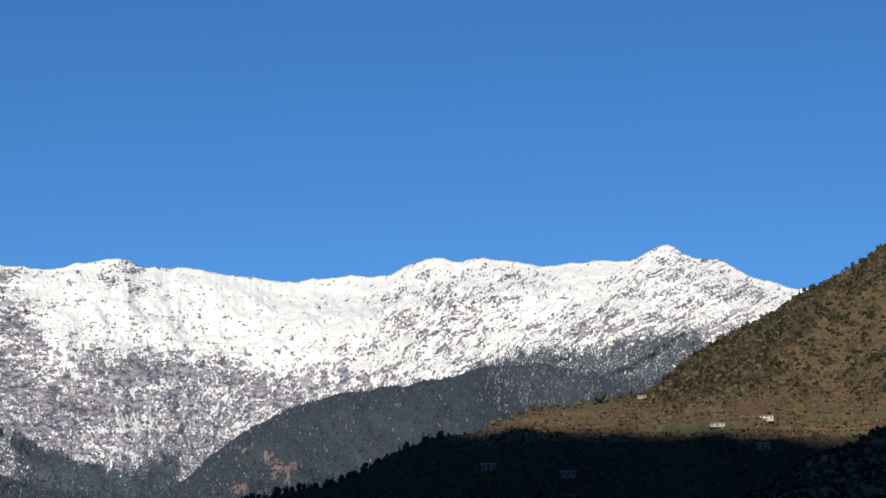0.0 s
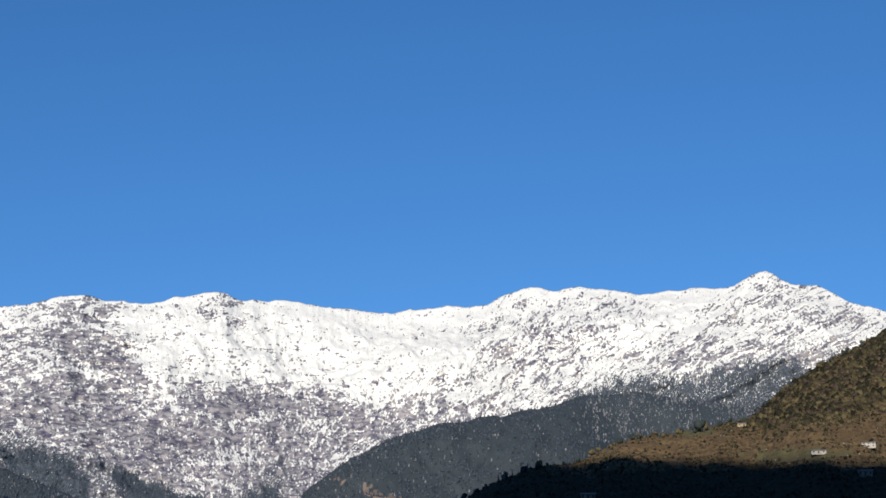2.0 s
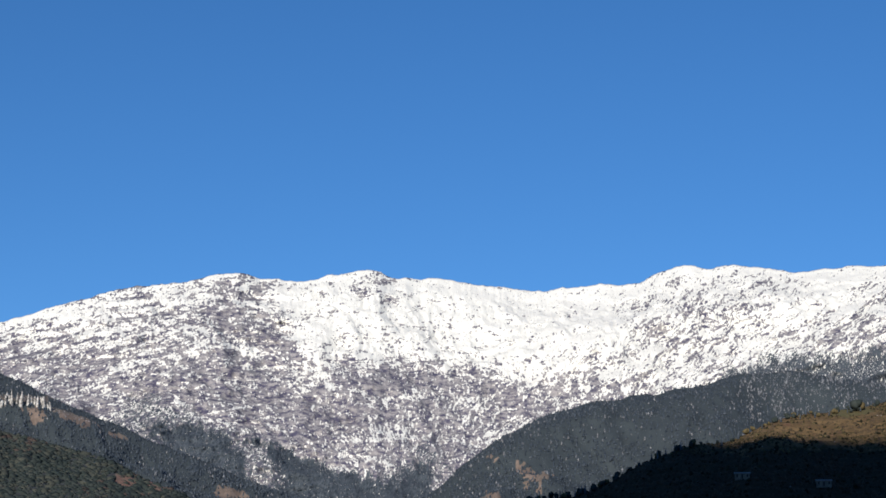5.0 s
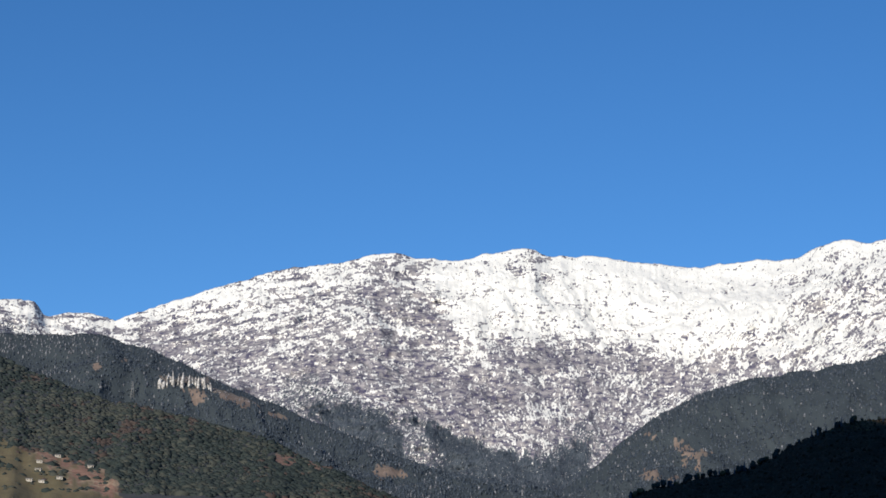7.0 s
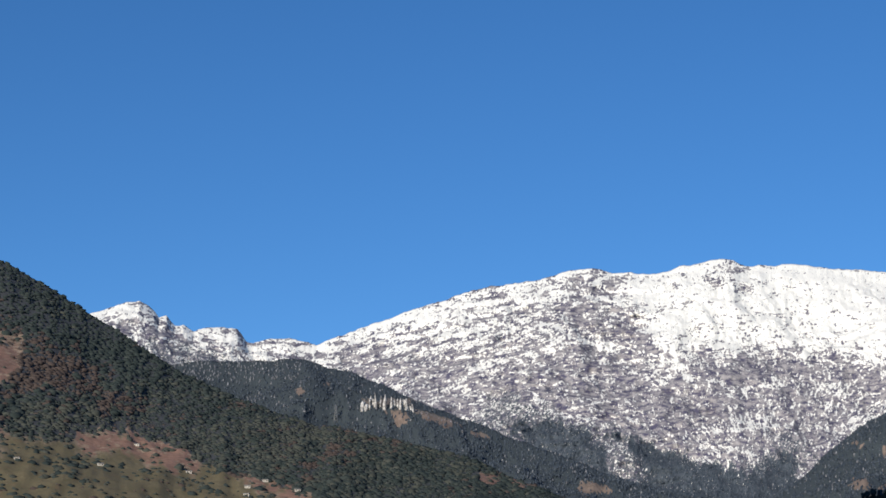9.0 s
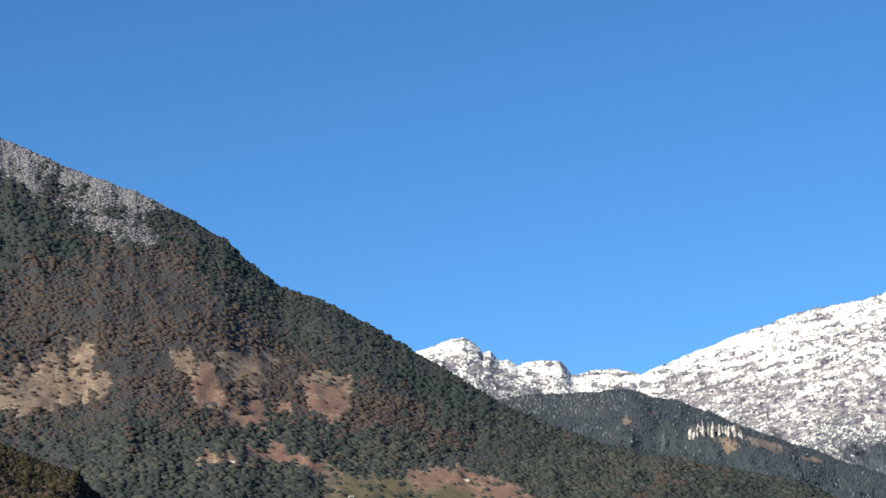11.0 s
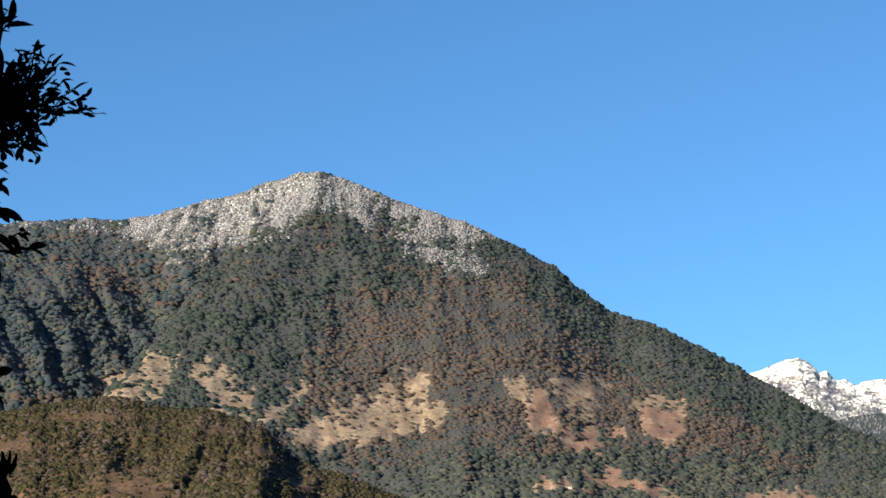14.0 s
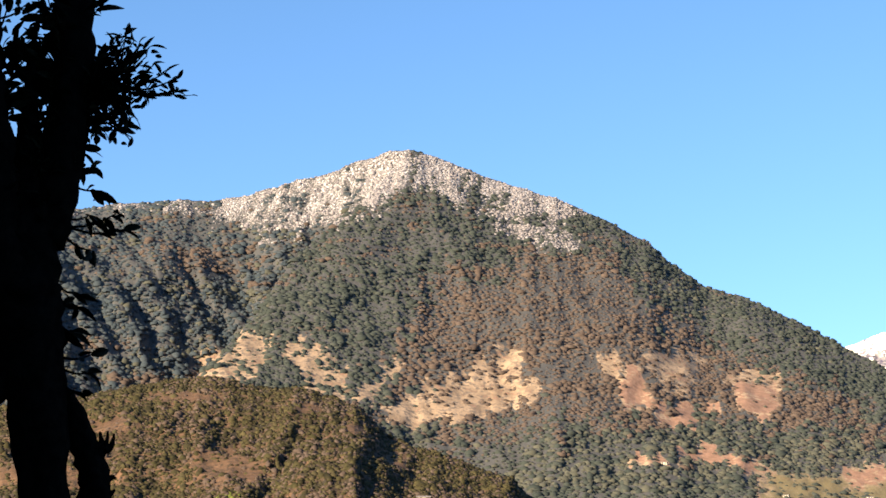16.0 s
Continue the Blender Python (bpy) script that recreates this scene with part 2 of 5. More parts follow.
def massif_of(name, xyz, cols, cuts, mat, covers, piece, labels):
    """A mountain of several faces that meet along common edges: an Empty with one sheet for each stretch of bearings."""
    ob = new(name)
    edges = [0, *[int(np.searchsorted(cols, c)) for c in cuts], xyz.shape[1] - 1]
    for i0, i1, text in zip(edges, edges[1:], labels):
        face = sheet(piece, xyz[:, i0:i1 + 1], mat, {k: v[:, i0:i1 + 1] for k, v in covers.items()})
        face.parent = ob
        tagged(face, text)
    return ob


def part(name, bm, mat, parent, label=""):
    me = bpy.data.meshes.new(name)
    bm.to_mesh(me)
    bm.free()
    me.materials.append(mat)
    ob = new(name, me)
    ob.parent = parent
    return tagged(ob, label)


class Massif:
    """A mountain by its crest (bearing to the left, height angle from the eye, distance), with a front slope down to its foot and a back slope."""

    def __init__(self, crest, foot, foot_angle, bend=1.0, jag=(0, 50), folds=(0, 300), gullies=(0, 120), seed=0, top=0.25, slant=0.0, follow=1.0, fade=0.0):
        self.slant, self.follow, self.fade = slant, follow, fade
        self.az, self.el, self.r = np.array(sorted(crest)).T
        self.foot, self.foot_angle, self.bend, self.seed, self.top = foot, foot_angle, bend, seed, top
        self.jag, self.folds, self.gullies = jag, folds, gullies
        self.extra = self.relief = None

    def at(self, a, s):
        a, s = np.broadcast_arrays(np.asarray(a, float), np.asarray(s, float))
        rc, el = np.interp(a, self.az, self.r), np.interp(a, self.az, self.el)
        if self.fade:
            even = sum(np.interp(a + d, self.az, self.el) for d in np.linspace(-1.6, 1.6, 9)) / 9
            el = even + (el - even) * step(s, 1 - self.fade, 1.0)
        arc = np.radians(a) * rc
        zc = rc * np.tan(np.radians(el)) + self.jag[0] * fractal(arc / self.jag[1], arc * 0 + 0.5, 5, 0.55, self.seed)
        rb = self.foot * (rc / np.mean(self.r)) ** self.follow
        zb = rb * math.tan(radians(self.foot_angle))
        f = np.clip(s, 0, 1)
        r = rb + (rc - rb) * s
        z = zb + (zc - zb) * f ** self.bend - np.maximum(s - 1, 0) * (zc - zb + 150) * 1.3
        win = np.clip((1 - f) / self.top, 0, 1) * np.clip(s / 0.08, 0, 1)
        x, y = -np.sin(np.radians(a)) * r, np.cos(np.radians(a)) * r
        z = z + win * self.folds[0] * fractal(x / self.folds[1], y / self.folds[1], 6, 0.5, self.seed + 5)
        run = (rc - rb) * f
        lean = arc + run * (0.15 + self.slant * fractal(x / 500, y / 500, 2, 0.5, self.seed + 2)) + 40 * waves(x / 200, y / 200, self.seed + 3)
        z = z + (0.25 + 0.75 * win) * np.clip((1 - f) / 0.06, 0.12, 1) * self.gullies[0] * ridged(lean / self.gullies[1], run / (self.gullies[1] * 3.2), 5, 0.55, self.seed + 9)
        if self.extra:
            z = z + self.extra(a, s, x, y, z)
        if self.relief:
            far = np.hypot(x, y)
            k = 1 - self.relief(a, np.where(s > 1, el, np.degrees(np.arctan2(z, far))), f) / far
            x, y, z = x * k, y * k, z * k
        return np.stack([x, y, z + EYE], -1)

    def grid(self, a0, a1, cols, rows, back=0.3):
        s = np.concatenate([np.linspace(0, 1, rows), np.linspace(1, 1 + back, 10)[1:]])
        return self.at(np.linspace(a0, a1, cols)[None, :], s[:, None])


def steepness(p):
    """Upward share of the surface's normal over a grid of points."""
    n = np.cross(np.gradient(p, axis=1), np.gradient(p, axis=0))
    return np.abs(n[..., 2]) / np.maximum(np.linalg.norm(n, axis=-1), 1e-9)


def saw(h, rise=0.75):
    """A slow rise from 0 to 1 and a quick fall, once for each whole number."""
    lap = h - np.floor(h)
    return np.where(lap < rise, lap / rise, (1 - lap) / (1 - rise))


def angles(p):
    """Bearing to the left and height angle from the eye."""
    return np.degrees(np.arctan2(-p[..., 0], p[..., 1])), np.degrees(np.arctan2(p[..., 2] - EYE, np.hypot(p[..., 0], p[..., 1])))


def patches(p, spots, rough=0.35, seed=0):
    """1 inside the given patches (bearing, height angle, half width, half height, slant), with ragged edges."""
    a, e = angles(p)
    wob = rough * fractal(a * 2.6, e * 4.0, 5, 0.68, seed)
    out = np.zeros(a.shape)
    for pa, pe, w, h, slant in spots:
        u, v = (a - pa) / w, (e - pe - slant * (a - pa)) / h
        out = np.maximum(out, 1 - step(np.sqrt(u * u + v * v) + wob, 0.85, 1.1))
    return out


def region(p, outlines, ragged=0.12, soft=0.08, seed=0, grow=0.0):
    """1 inside the given outlines (corners by bearing and height angle), with edges frayed downhill."""
    a, e = angles(p)
    wob = ragged * (fractal(a * 3.2, e * 3.2, 5, 0.65, seed) + 0.8 * fractal(a * 7, e * 1.8, 3, 0.6, seed + 1))
    out = np.zeros(a.shape)
    for line in outlines:
        inside, near = np.zeros(a.shape, bool), np.full(a.shape, 99.0)
        for (a0, e0), (a1, e1) in zip(line, line[1:] + line[:1]):
            t = np.clip(((a - a0) * (a1 - a0) + (e - e0) * (e1 - e0)) / ((a1 - a0) ** 2 + (e1 - e0) ** 2), 0, 1)
            near = np.minimum(near, np.hypot(a - a0 - t * (a1 - a0), e - e0 - t * (e1 - e0)))
            if e0 != e1:
                inside ^= ((e0 > e) != (e1 > e)) & (a < (a1 - a0) * (e - e0) / (e1 - e0) + a0)
        out = np.maximum(out, step(np.where(inside, near, -near) + wob + grow, -soft, soft))
    return out


# ------------------------------------------------------------------ crowns for the woods
def ico():
    g = (1 + 5 ** 0.5) / 2
    v = np.array([(-1, g, 0), (1, g, 0), (-1, -g, 0), (1, -g, 0), (0, -1, g), (0, 1, g), (0, -1, -g), (0, 1, -g), (g, 0, -1), (g, 0, 1), (-g, 0, -1), (-g, 0, 1)])
    f = np.array([(0, 11, 5), (0, 5, 1), (0, 1, 7), (0, 7, 10), (0, 10, 11), (1, 5, 9), (5, 11, 4), (11, 10, 2), (10, 7, 6), (7, 1, 8),
                  (3, 9, 4), (3, 4, 2), (3, 2, 6), (3, 6, 8), (3, 8, 9), (4, 9, 5), (2, 4, 11), (6, 2, 10), (8, 6, 7), (9, 8, 1)])
    return v / np.linalg.norm(v[0]), f


def crown(rng, clumps):
    """A leaf crown of uneven clumps, one unit high."""
    v0, f0 = ico()
    vs, fs = [], []
    for k in range(clumps):
        size = rng.uniform(0.22, 0.34)
        c = np.array([rng.uniform(-0.22, 0.22), rng.uniform(-0.22, 0.22), rng.uniform(0.3, 0.72)])
        vs.append(v0 * rng.uniform(0.65, 1.3, (12, 1)) * size * (1, 1, 1.15) + c)
        fs.append(f0 + 12 * k)
    return np.concatenate(vs), np.concatenate(fs)


def dome(rng, sides=5):
    """A single rounded, uneven crown, one unit high, for woods seen from afar."""
    a = np.arange(sides) * 2 * np.pi / sides
    q0, q1 = rng.uniform(0.24, 0.42, sides), rng.uniform(0.26, 0.46, sides)
    low = np.stack([np.cos(a) * q0, np.sin(a) * q0, rng.uniform(-0.05, 0.2, sides)], -1)
    mid = np.stack([np.cos(a + 0.5) * q1, np.sin(a + 0.5) * q1, rng.uniform(0.42, 0.68, sides)], -1)
    top = [(rng.uniform(-0.2, 0.2), rng.uniform(-0.2, 0.2), rng.uniform(0.82, 1.0))]
    f = []
    for i in range(sides):
        k = (i + 1) % sides
        f += [(i, k, sides + i), (k, sides + k, sides + i), (sides + i, sides + k, 2 * sides)]
    return np.concatenate([low, mid, top]), np.array(f)


def fir(rng, tiers=3, sides=5):
    """A fir of ragged tiers, one unit high."""
    vs, fs = [], []
    for k in range(tiers):
        lo, hi, w = 0.08 + 0.27 * k, 0.48 + 0.27 * k, 0.25 - 0.06 * k
        a = np.arange(sides) * 2 * np.pi / sides + rng.uniform(0, 6)
        q = rng.uniform(0.7, 1.3, sides) * w
        ring = np.stack([np.cos(a) * q, np.sin(a) * q, lo + rng.uniform(-0.05, 0.05, sides)], -1)
        b = len(np.concatenate(vs)) if vs else 0
        vs.append(np.concatenate([ring, [(0, 0, hi)]]))
        fs.append(np.array([(b + i, b + (i + 1) % sides, b + sides) for i in range(sides)]))
    return np.concatenate(vs), np.concatenate(fs)


def woods(name, spots, sizes, mat, seed, maker, wide=1.0, kinds=6, label="", category="forest", sunk=0.48):
    """One object of many crowns standing at the given spots."""
    rng = np.random.default_rng(seed)
    models = [maker(rng) for _ in range(kinds)]
    which = rng.integers(0, kinds, len(spots))
    vs, fs, base = [], [], 0
    for k, (v, f) in enumerate(models):
        p, h = spots[which == k], sizes[which == k]
        if not len(p):
            continue
        t = rng.uniform(0, 2 * np.pi, len(p))
        w = np.broadcast_to(wide, which.shape)[which == k] * h * rng.uniform(0.8, 1.25, len(p))
        c, s = np.cos(t)[:, None], np.sin(t)[:, None]
        x = (v[None, :, 0] * c - v[None, :, 1] * s) * w[:, None] + p[:, 0:1]
        y = (v[None, :, 0] * s + v[None, :, 1] * c) * w[:, None] + p[:, 1:2]
        z = v[None, :, 2] * h[:, None] + p[:, 2:3] - sunk * h[:, None]
        vs.append(np.stack([x, y, z], -1).reshape(-1, 3))
        fs.append((f[None] + (np.arange(len(p)) * len(v))[:, None, None] + base).reshape(-1, 3))
        base += len(p) * len(v)
    ob = new(name, mesh_of(name, np.concatenate(vs), np.concatenate(fs), mat, True))
    return tagged(ob, label, category, kind="stuff")


def strew(hill, a0, a1, s0, s1, gap, seed):
    """Loose rows of spots over a slope, about gap metres apart."""
    rng = np.random.default_rng(seed)
    rc = float(np.interp((a0 + a1) / 2, hill.az, hill.r))
    run = (rc - hill.foot * rc / np.mean(hill.r)) * 1.15
    na, ns = int(radians(a1 - a0) * rc * 0.85 / gap), int(run * (s1 - s0) / gap)
    a, s = np.meshgrid(np.arange(na), np.arange(ns))
    a = a0 + (a1 - a0) * (a + rng.uniform(-0.1, 1.1, a.shape)) / na
    s = s0 + (s1 - s0) * np.clip((s + rng.uniform(-0.1, 1.1, s.shape)) / ns, 0, 1)
    return hill.at(a.ravel(), s.ravel()), rng


# ------------------------------------------------------------------ ground
def ground_height(x, y):
    r = np.hypot(x, y)
    near = -0.05 * np.maximum(r - 5, 0) + 0.12 * fractal(x / 6, y / 6, 4, 0.5, 3) * step(r, 2, 9)
    far = 0.045 * r + 6 * fractal(x / 260, y / 260, 4, 0.5, 8)
    k = step(r, 150, 900)
    return near * (1 - k) + far * k


ring, turn = np.concatenate([[0.0], np.geomspace(0.3, 6500, 140)])[:, None], np.linspace(0, 2 * np.pi, 121)[None, :-1]
gx, gy = ring * np.cos(turn), ring * np.sin(turn)
tagged(sheet("ground", np.stack([gx, gy, ground_height(gx, gy)], -1), SLOPE_VALLEY, {"wood": 0.3 + 0.2 * fractal(gx / 90, gy / 90, 3)}, wrap=True),
       "dry winter grass on the valley ground", "ground", kind="structure")

# ------------------------------------------------------------------ snow range
snow_range = Massif([
    (-40, 11.0, 4500), (-16, 10.6, 4550), (-10.09, 11.73, 4600), (-8.53, 12.27, 4650), (-7.9, 12.64, 4660), (-7.28, 12.64, 4690), (-6.93, 12.8, 4695), (-6.7, 12.98, 4700), (-6.49, 13.07, 4700), (-6.3, 13.06, 4700), (-6.05, 12.99, 4705), (-5.59, 12.76, 4720),
    (-4.34, 12.7, 4700), (-2.87, 12.6, 4720), (-1.24, 12.81, 4720), (-0.42, 12.73, 4740), (0.23, 12.86, 4750), (0.89, 12.67, 4780), (1.54, 12.36, 4800), (2.35, 12.36, 4800),
    (4.63, 12.15, 4850), (6.98, 12.46, 4820), (7.8, 12.45, 4800), (8.5, 12.49, 4780), (8.83, 12.58, 4770), (9.21, 12.67, 4760), (9.59, 12.67, 4755), (10.15, 12.58, 4750), (10.62, 12.49, 4750), (11.13, 12.39, 4750), (12.48, 12.35, 4740), (12.86, 12.49, 4730), (13.09, 12.54, 4720), (13.42, 12.51, 4720), (13.97, 12.38, 4720), (14.6, 12.2, 4725), (15.3, 12.13, 4730),
    (16.94, 11.79, 4750), (18.21, 11.43, 4780), (20.96, 10.37, 4820), (21.7, 10.55, 4820), (22.27, 10.51, 4830), (22.85, 10.42, 4830)] + [
    (22.98, 10.47, 4830), (23.23, 10.77, 4825), (23.63, 10.84, 4820), (24.12, 10.80, 4820), (24.5, 10.70, 4820), (24.77, 10.91, 4820), (25.01, 10.87, 4815), (25.25, 11.17, 4810), (25.46, 11.07, 4800), (25.73, 11.36, 4800), (26.05, 11.52, 4790), (26.47, 11.45, 4790), (28.5, 10.6, 4790), (34, 10.2, 4750), (60, 10.5, 4600)],
    3500, 3.6, 1.12, jag=(4.5, 60), folds=(30, 300), gullies=(2, 130), seed=21, top=0.22, fade=0.16)


def crags(a, s, x, y, z):
    wx, wy = x + 30 * waves(x / 70, y / 70, 61), y + 30 * waves(x / 70, y / 70, 62)
    lean = wx * 0.8 + wy * 0.35
    return np.clip((1 - s) / 0.12, 0.15, 1) * np.clip(s / 0.05, 0, 1) * (9 * ridged(wx / 130, wy / 190, 6, 0.56, 63) + 4.5 * ridged(lean / 70, (wy - wx * 0.4) / 260, 5, 0.55, 66))


RAVINE_FOOT = 8.2


def fall(a, e):
    """Bearing at which a fall line through this spot reaches the ravine's level: the slopes drain together."""
    return (a - RAVINE_FOOT) / (1 + 0.3 * np.clip(e - 6, 0, 9)) + 0.10 * fractal(a * 0.8, e * 0.9, 4, 0.6, 71)


def strata(a, e):
    """Depth of a spot below the even line of the crest, in degrees: the beds of rock follow the crest."""
    return sum(np.interp(a + d, snow_range.az, snow_range.el) for d in np.linspace(-1.2, 1.2, 7)) / 7 - e


def ledge_bands(a, e):
    """The count of rock beds down from the crest, and how far they break through here."""
    return strata(a, e) * 3.1 + 0.6 * fractal(a * 0.5, e * 1.1, 3, 0.55, 76), step(fractal(a * 0.8, e * 1.5, 3, 0.6, 78), -0.25, 0.25) * (0.35 + 0.65 * step(a, 8, 12))


def spurs_and_ledges(a, e, f):
    u, gap, (band, broken) = fall(a, e), strata(a, e), ledge_bands(a, e)
    deep = (0.4 + 0.6 * step(e, 8.6, 10.2)) * step(gap, 0.15, 1.2) * (0.2 + 0.8 * (1 - step(a, 4, 9)))
    ribs = deep * (20 * ridged(u * 1.2, e * 0.3, 3, 0.5, 72) + 7 * ridged(u * 3.2, e * 1.1, 3, 0.6, 74)) + 6 * ridged(a * 1.1 + e * 0.5, e * 1.7 - a * 0.4, 4, 0.6, 75)
    return np.clip((1 - f) / 0.05, 0.05, 1) * np.clip(f / 0.1, 0, 1) * (ribs - 17 * broken * saw(band, 0.68))


snow_range.extra, snow_range.relief = crags, spurs_and_ledges
cols = np.concatenate([np.linspace(-40, -11, 30)[:-1], np.linspace(-11, 28.5, 1250), np.linspace(28.5, 60, 30)[1:]])
pts = snow_range.at(cols[None, :], np.concatenate([np.linspace(0, 0.2, 8)[:-1], np.linspace(0.2, 1, 190), np.linspace(1, 1.25, 8)[1:]])[:, None])
sa, se = angles(pts)
CLEAN_SNOW = [[(12.4, 12.5), (11.3, 10.8), (10.5, 10.1), (9.9, 10.35), (8.0, 10.2), (6.4, 10.3), (4.4, 9.6), (2.0, 9.9), (2.0, 13.0), (9.2, 13.2)]]
RAVINES = [[(15.19, 8.03), (14.04, 8.18), (13.42, 7.98), (12.87, 7.37), (12.77, 6.76), (13.57, 6.83), (14.29, 7.3), (14.83, 7.6)],
           [(12.35, 7.82), (11.45, 7.53), (10.74, 7.23), (10.21, 6.96), (9.41, 6.88), (8.97, 6.64), (8.7, 6.2), (9.14, 5.5), (11.26, 5.5), (11.62, 6.95), (11.99, 7.39)],
           [(8.44, 6.82), (8.2, 7.1), (7.75, 7.4), (7.5, 7.0), (7.6, 6.3), (8.5, 5.5), (9.1, 5.5), (8.97, 6.37)]]
DUSTED = [[(16.9, 8.2), (16.01, 8.85), (15.49, 9.1), (14.86, 8.85), (13.8, 8.3), (12.0, 7.8), (10.2, 7.1), (9.0, 6.9), (7.6, 7.9), (6.9, 7.2), (8.5, 5.5), (11.5, 5.5), (13.6, 6.5), (16.3, 7.4)],
          [(27, 10.0), (25.2, 10.5), (23.9, 10.2), (22.5, 9.95), (22.5, 9), (27, 9)],
          [(-1.0, 9.9), (-1.53, 9.96), (-2.25, 10.35), (-2.96, 10.25), (-4.3, 10.2), (-5.6, 10.6), (-7.5, 10.5), (-8.0, 9.0), (-3, 8.0), (0, 8.8)]]
wob = 0.35 * fractal(sa * 0.8, se * 1.6, 4, 0.6, 4)
left_side = step(sa, 9.5, 12.5)
crest_gap = np.interp(sa, snow_range.az, snow_range.el) - se
bare_rock = 0.29 + 0.17 * left_side - 0.08 * step(sa, 20.5, 22) + (0.38 - 0.13 * left_side) * (1 - step(se + 0.6 * wob, 9.4, 10.6)) * step(sa, 1.0, 4.5) - 0.12 * (1 - step(crest_gap + 0.3 * wob, 0.1, 0.6))
beds = 0.6 * fractal(sa * 0.7, strata(sa, se) * 2.0, 4, 0.6, 87) + 0.5 * fractal(fall(sa, se) * 2.6, se * 0.9, 4, 0.6, 88)
bare_rock = (bare_rock + 0.24 * beds) * (1 - 0.8 * region(pts, CLEAN_SNOW, 0.3, 0.3, 5))
bare_rock = bare_rock + 0.22 * patches(pts, [(13.4, 12.0, 1.1, 0.3, 0.1), (13.3, 11.3, 1.5, 0.22, 0.0), (11.8, 10.6, 1.0, 0.2, 0), (8.5, 9.7, 1.3, 0.25, 0.05), (9.6, 12.2, 0.6, 0.25, 0.2), (9.3, 8.6, 1.4, 0.25, -0.2),
                                             (-6.3, 10.6, 2.2, 0.45, 0.15), (-9.0, 11.6, 1.4, 0.25, 0.1), (24.3, 10.5, 3.6, 0.5, 0.0)], 0.7, 6)
bare_rock = bare_rock + 0.34 * patches(pts, [(9.4, 12.25, 0.75, 0.3, -0.25), (8.5, 11.9, 0.5, 0.15, -0.3), (8.8, 9.52, 1.1, 0.16, 0.0), (11.9, 10.62, 0.7, 0.13, 0.0), (10.4, 8.5, 1.3, 0.09, 0.15)], 0.6, 9)
band, broken = ledge_bands(sa, se)
lap = band - np.floor(band)
bare_rock = bare_rock + broken * (0.42 * step(lap, 0.60, 0.70) * (1 - step(lap, 0.90, 1.0)) - 0.16 * step(lap, 0.1, 0.25) * (1 - step(lap, 0.5, 0.6)))
bare_rock = bare_rock + 0.9 * np.clip(0.80 - steepness(pts), -0.16, 0.34)
woody = 0.95 * region(pts, RAVINES, 0.14, 0.2, 7) + 0.50 * region(pts, DUSTED, 0.12, 0.2, 8) + 0.30 * region(pts, DUSTED[2:], 0.12, 0.2, 8)
tagged(massif_of("snow_mountain_range", pts, cols, (-2.0, 4.6, 12.6, 20.9), SNOW_ROCK, {"bare": np.clip(bare_rock, 0, 1), "across": 165 * fall(sa, se), "along": 84 * se, "bearing": 84 * sa, "steep_runs": np.maximum(1 - step(sa + 0.8 * wob, 1.5, 6.0), 0.75 * (1 - step(se + 0.6 * wob, 9.0, 10.3)) * (1 - step(sa, 10, 14))), "strata": 84 * strata(sa, se), "wood": np.clip(woody, 0, 1)}, "peak",
                 ("sharp snow peak with ribbed flanks", "rounded snow shoulder", "broad snow dome over rocky slopes", "long snow crest above banded rock", "row of small rugged snow peaks")),
       "snow covered mountain range with broken dark rock showing through", "mountain")


# ------------------------------------------------------------------ dark forested ridges below the range
def firs(name, hill, a0, a1, s0, gap, size, keep, dusted, seed, label):
    p, rng = strew(hill, a0, a1, s0, 1.0, gap, seed)
    p = p[rng.uniform(0, 1, len(p)) < keep(p)]
    h = rng.uniform(0.7, 1.35, len(p)) * size
    white = rng.uniform(0, 1, len(p)) < dusted(p)
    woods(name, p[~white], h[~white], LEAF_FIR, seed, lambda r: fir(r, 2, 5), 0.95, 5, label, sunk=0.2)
    woods("frosted_forest", p[white], h[white] * 0.95, LEAF_RIME, seed + 1, lambda r: fir(r, 2, 5), 0.9, 5, "snow-dusted firs scattered through the dark forest", sunk=0.2)


def flecks(p, most):
    """Streaks of snow that run down the slope."""
    a, e = angles(p)
    return np.clip(most * step(fractal(a * 9, e * 3.5, 4, 0.6, 23), 0.15, 0.55), 0, 1)


firs("fir_forest", snow_range, -8.5, 17, 0.25, 6.5, 6.5, lambda p: 0.95 * region(p, RAVINES, 0.14, 0.2, 7) + 0.28 * region(p, DUSTED, 0.12, 0.2, 8) + 0.4 * region(p, DUSTED[2:], 0.12, 0.15, 8),
     lambda p: 0.04 + 0.6 * (1 - region(p, RAVINES, 0.2, 0.2, 7)), 45, "dark firs climbing the ravines below the snow")

middle_ridge = Massif([
    (-30, 9.0, 3300), (-9, 9.2, 3350), (-5.86, 9.35, 3400), (-4.27, 9.6, 3400), (-2.67, 9.8, 3400), (-1.21, 9.72, 3350), (0.08, 9.41, 3250), (1.37, 9.25, 3200), (2.98, 9.0, 3150), (4.42, 8.53, 3080),
    (5.53, 7.97, 3020), (6.47, 7.33, 2960), (7.24, 6.6, 2900), (8.46, 5.7, 2840), (10.5, 4.4, 2760), (14, 3.0, 2700)],
    2350, 3.0, 1.0, jag=(4, 60), folds=(28, 260), gullies=(11, 120), seed=33, top=0.2)
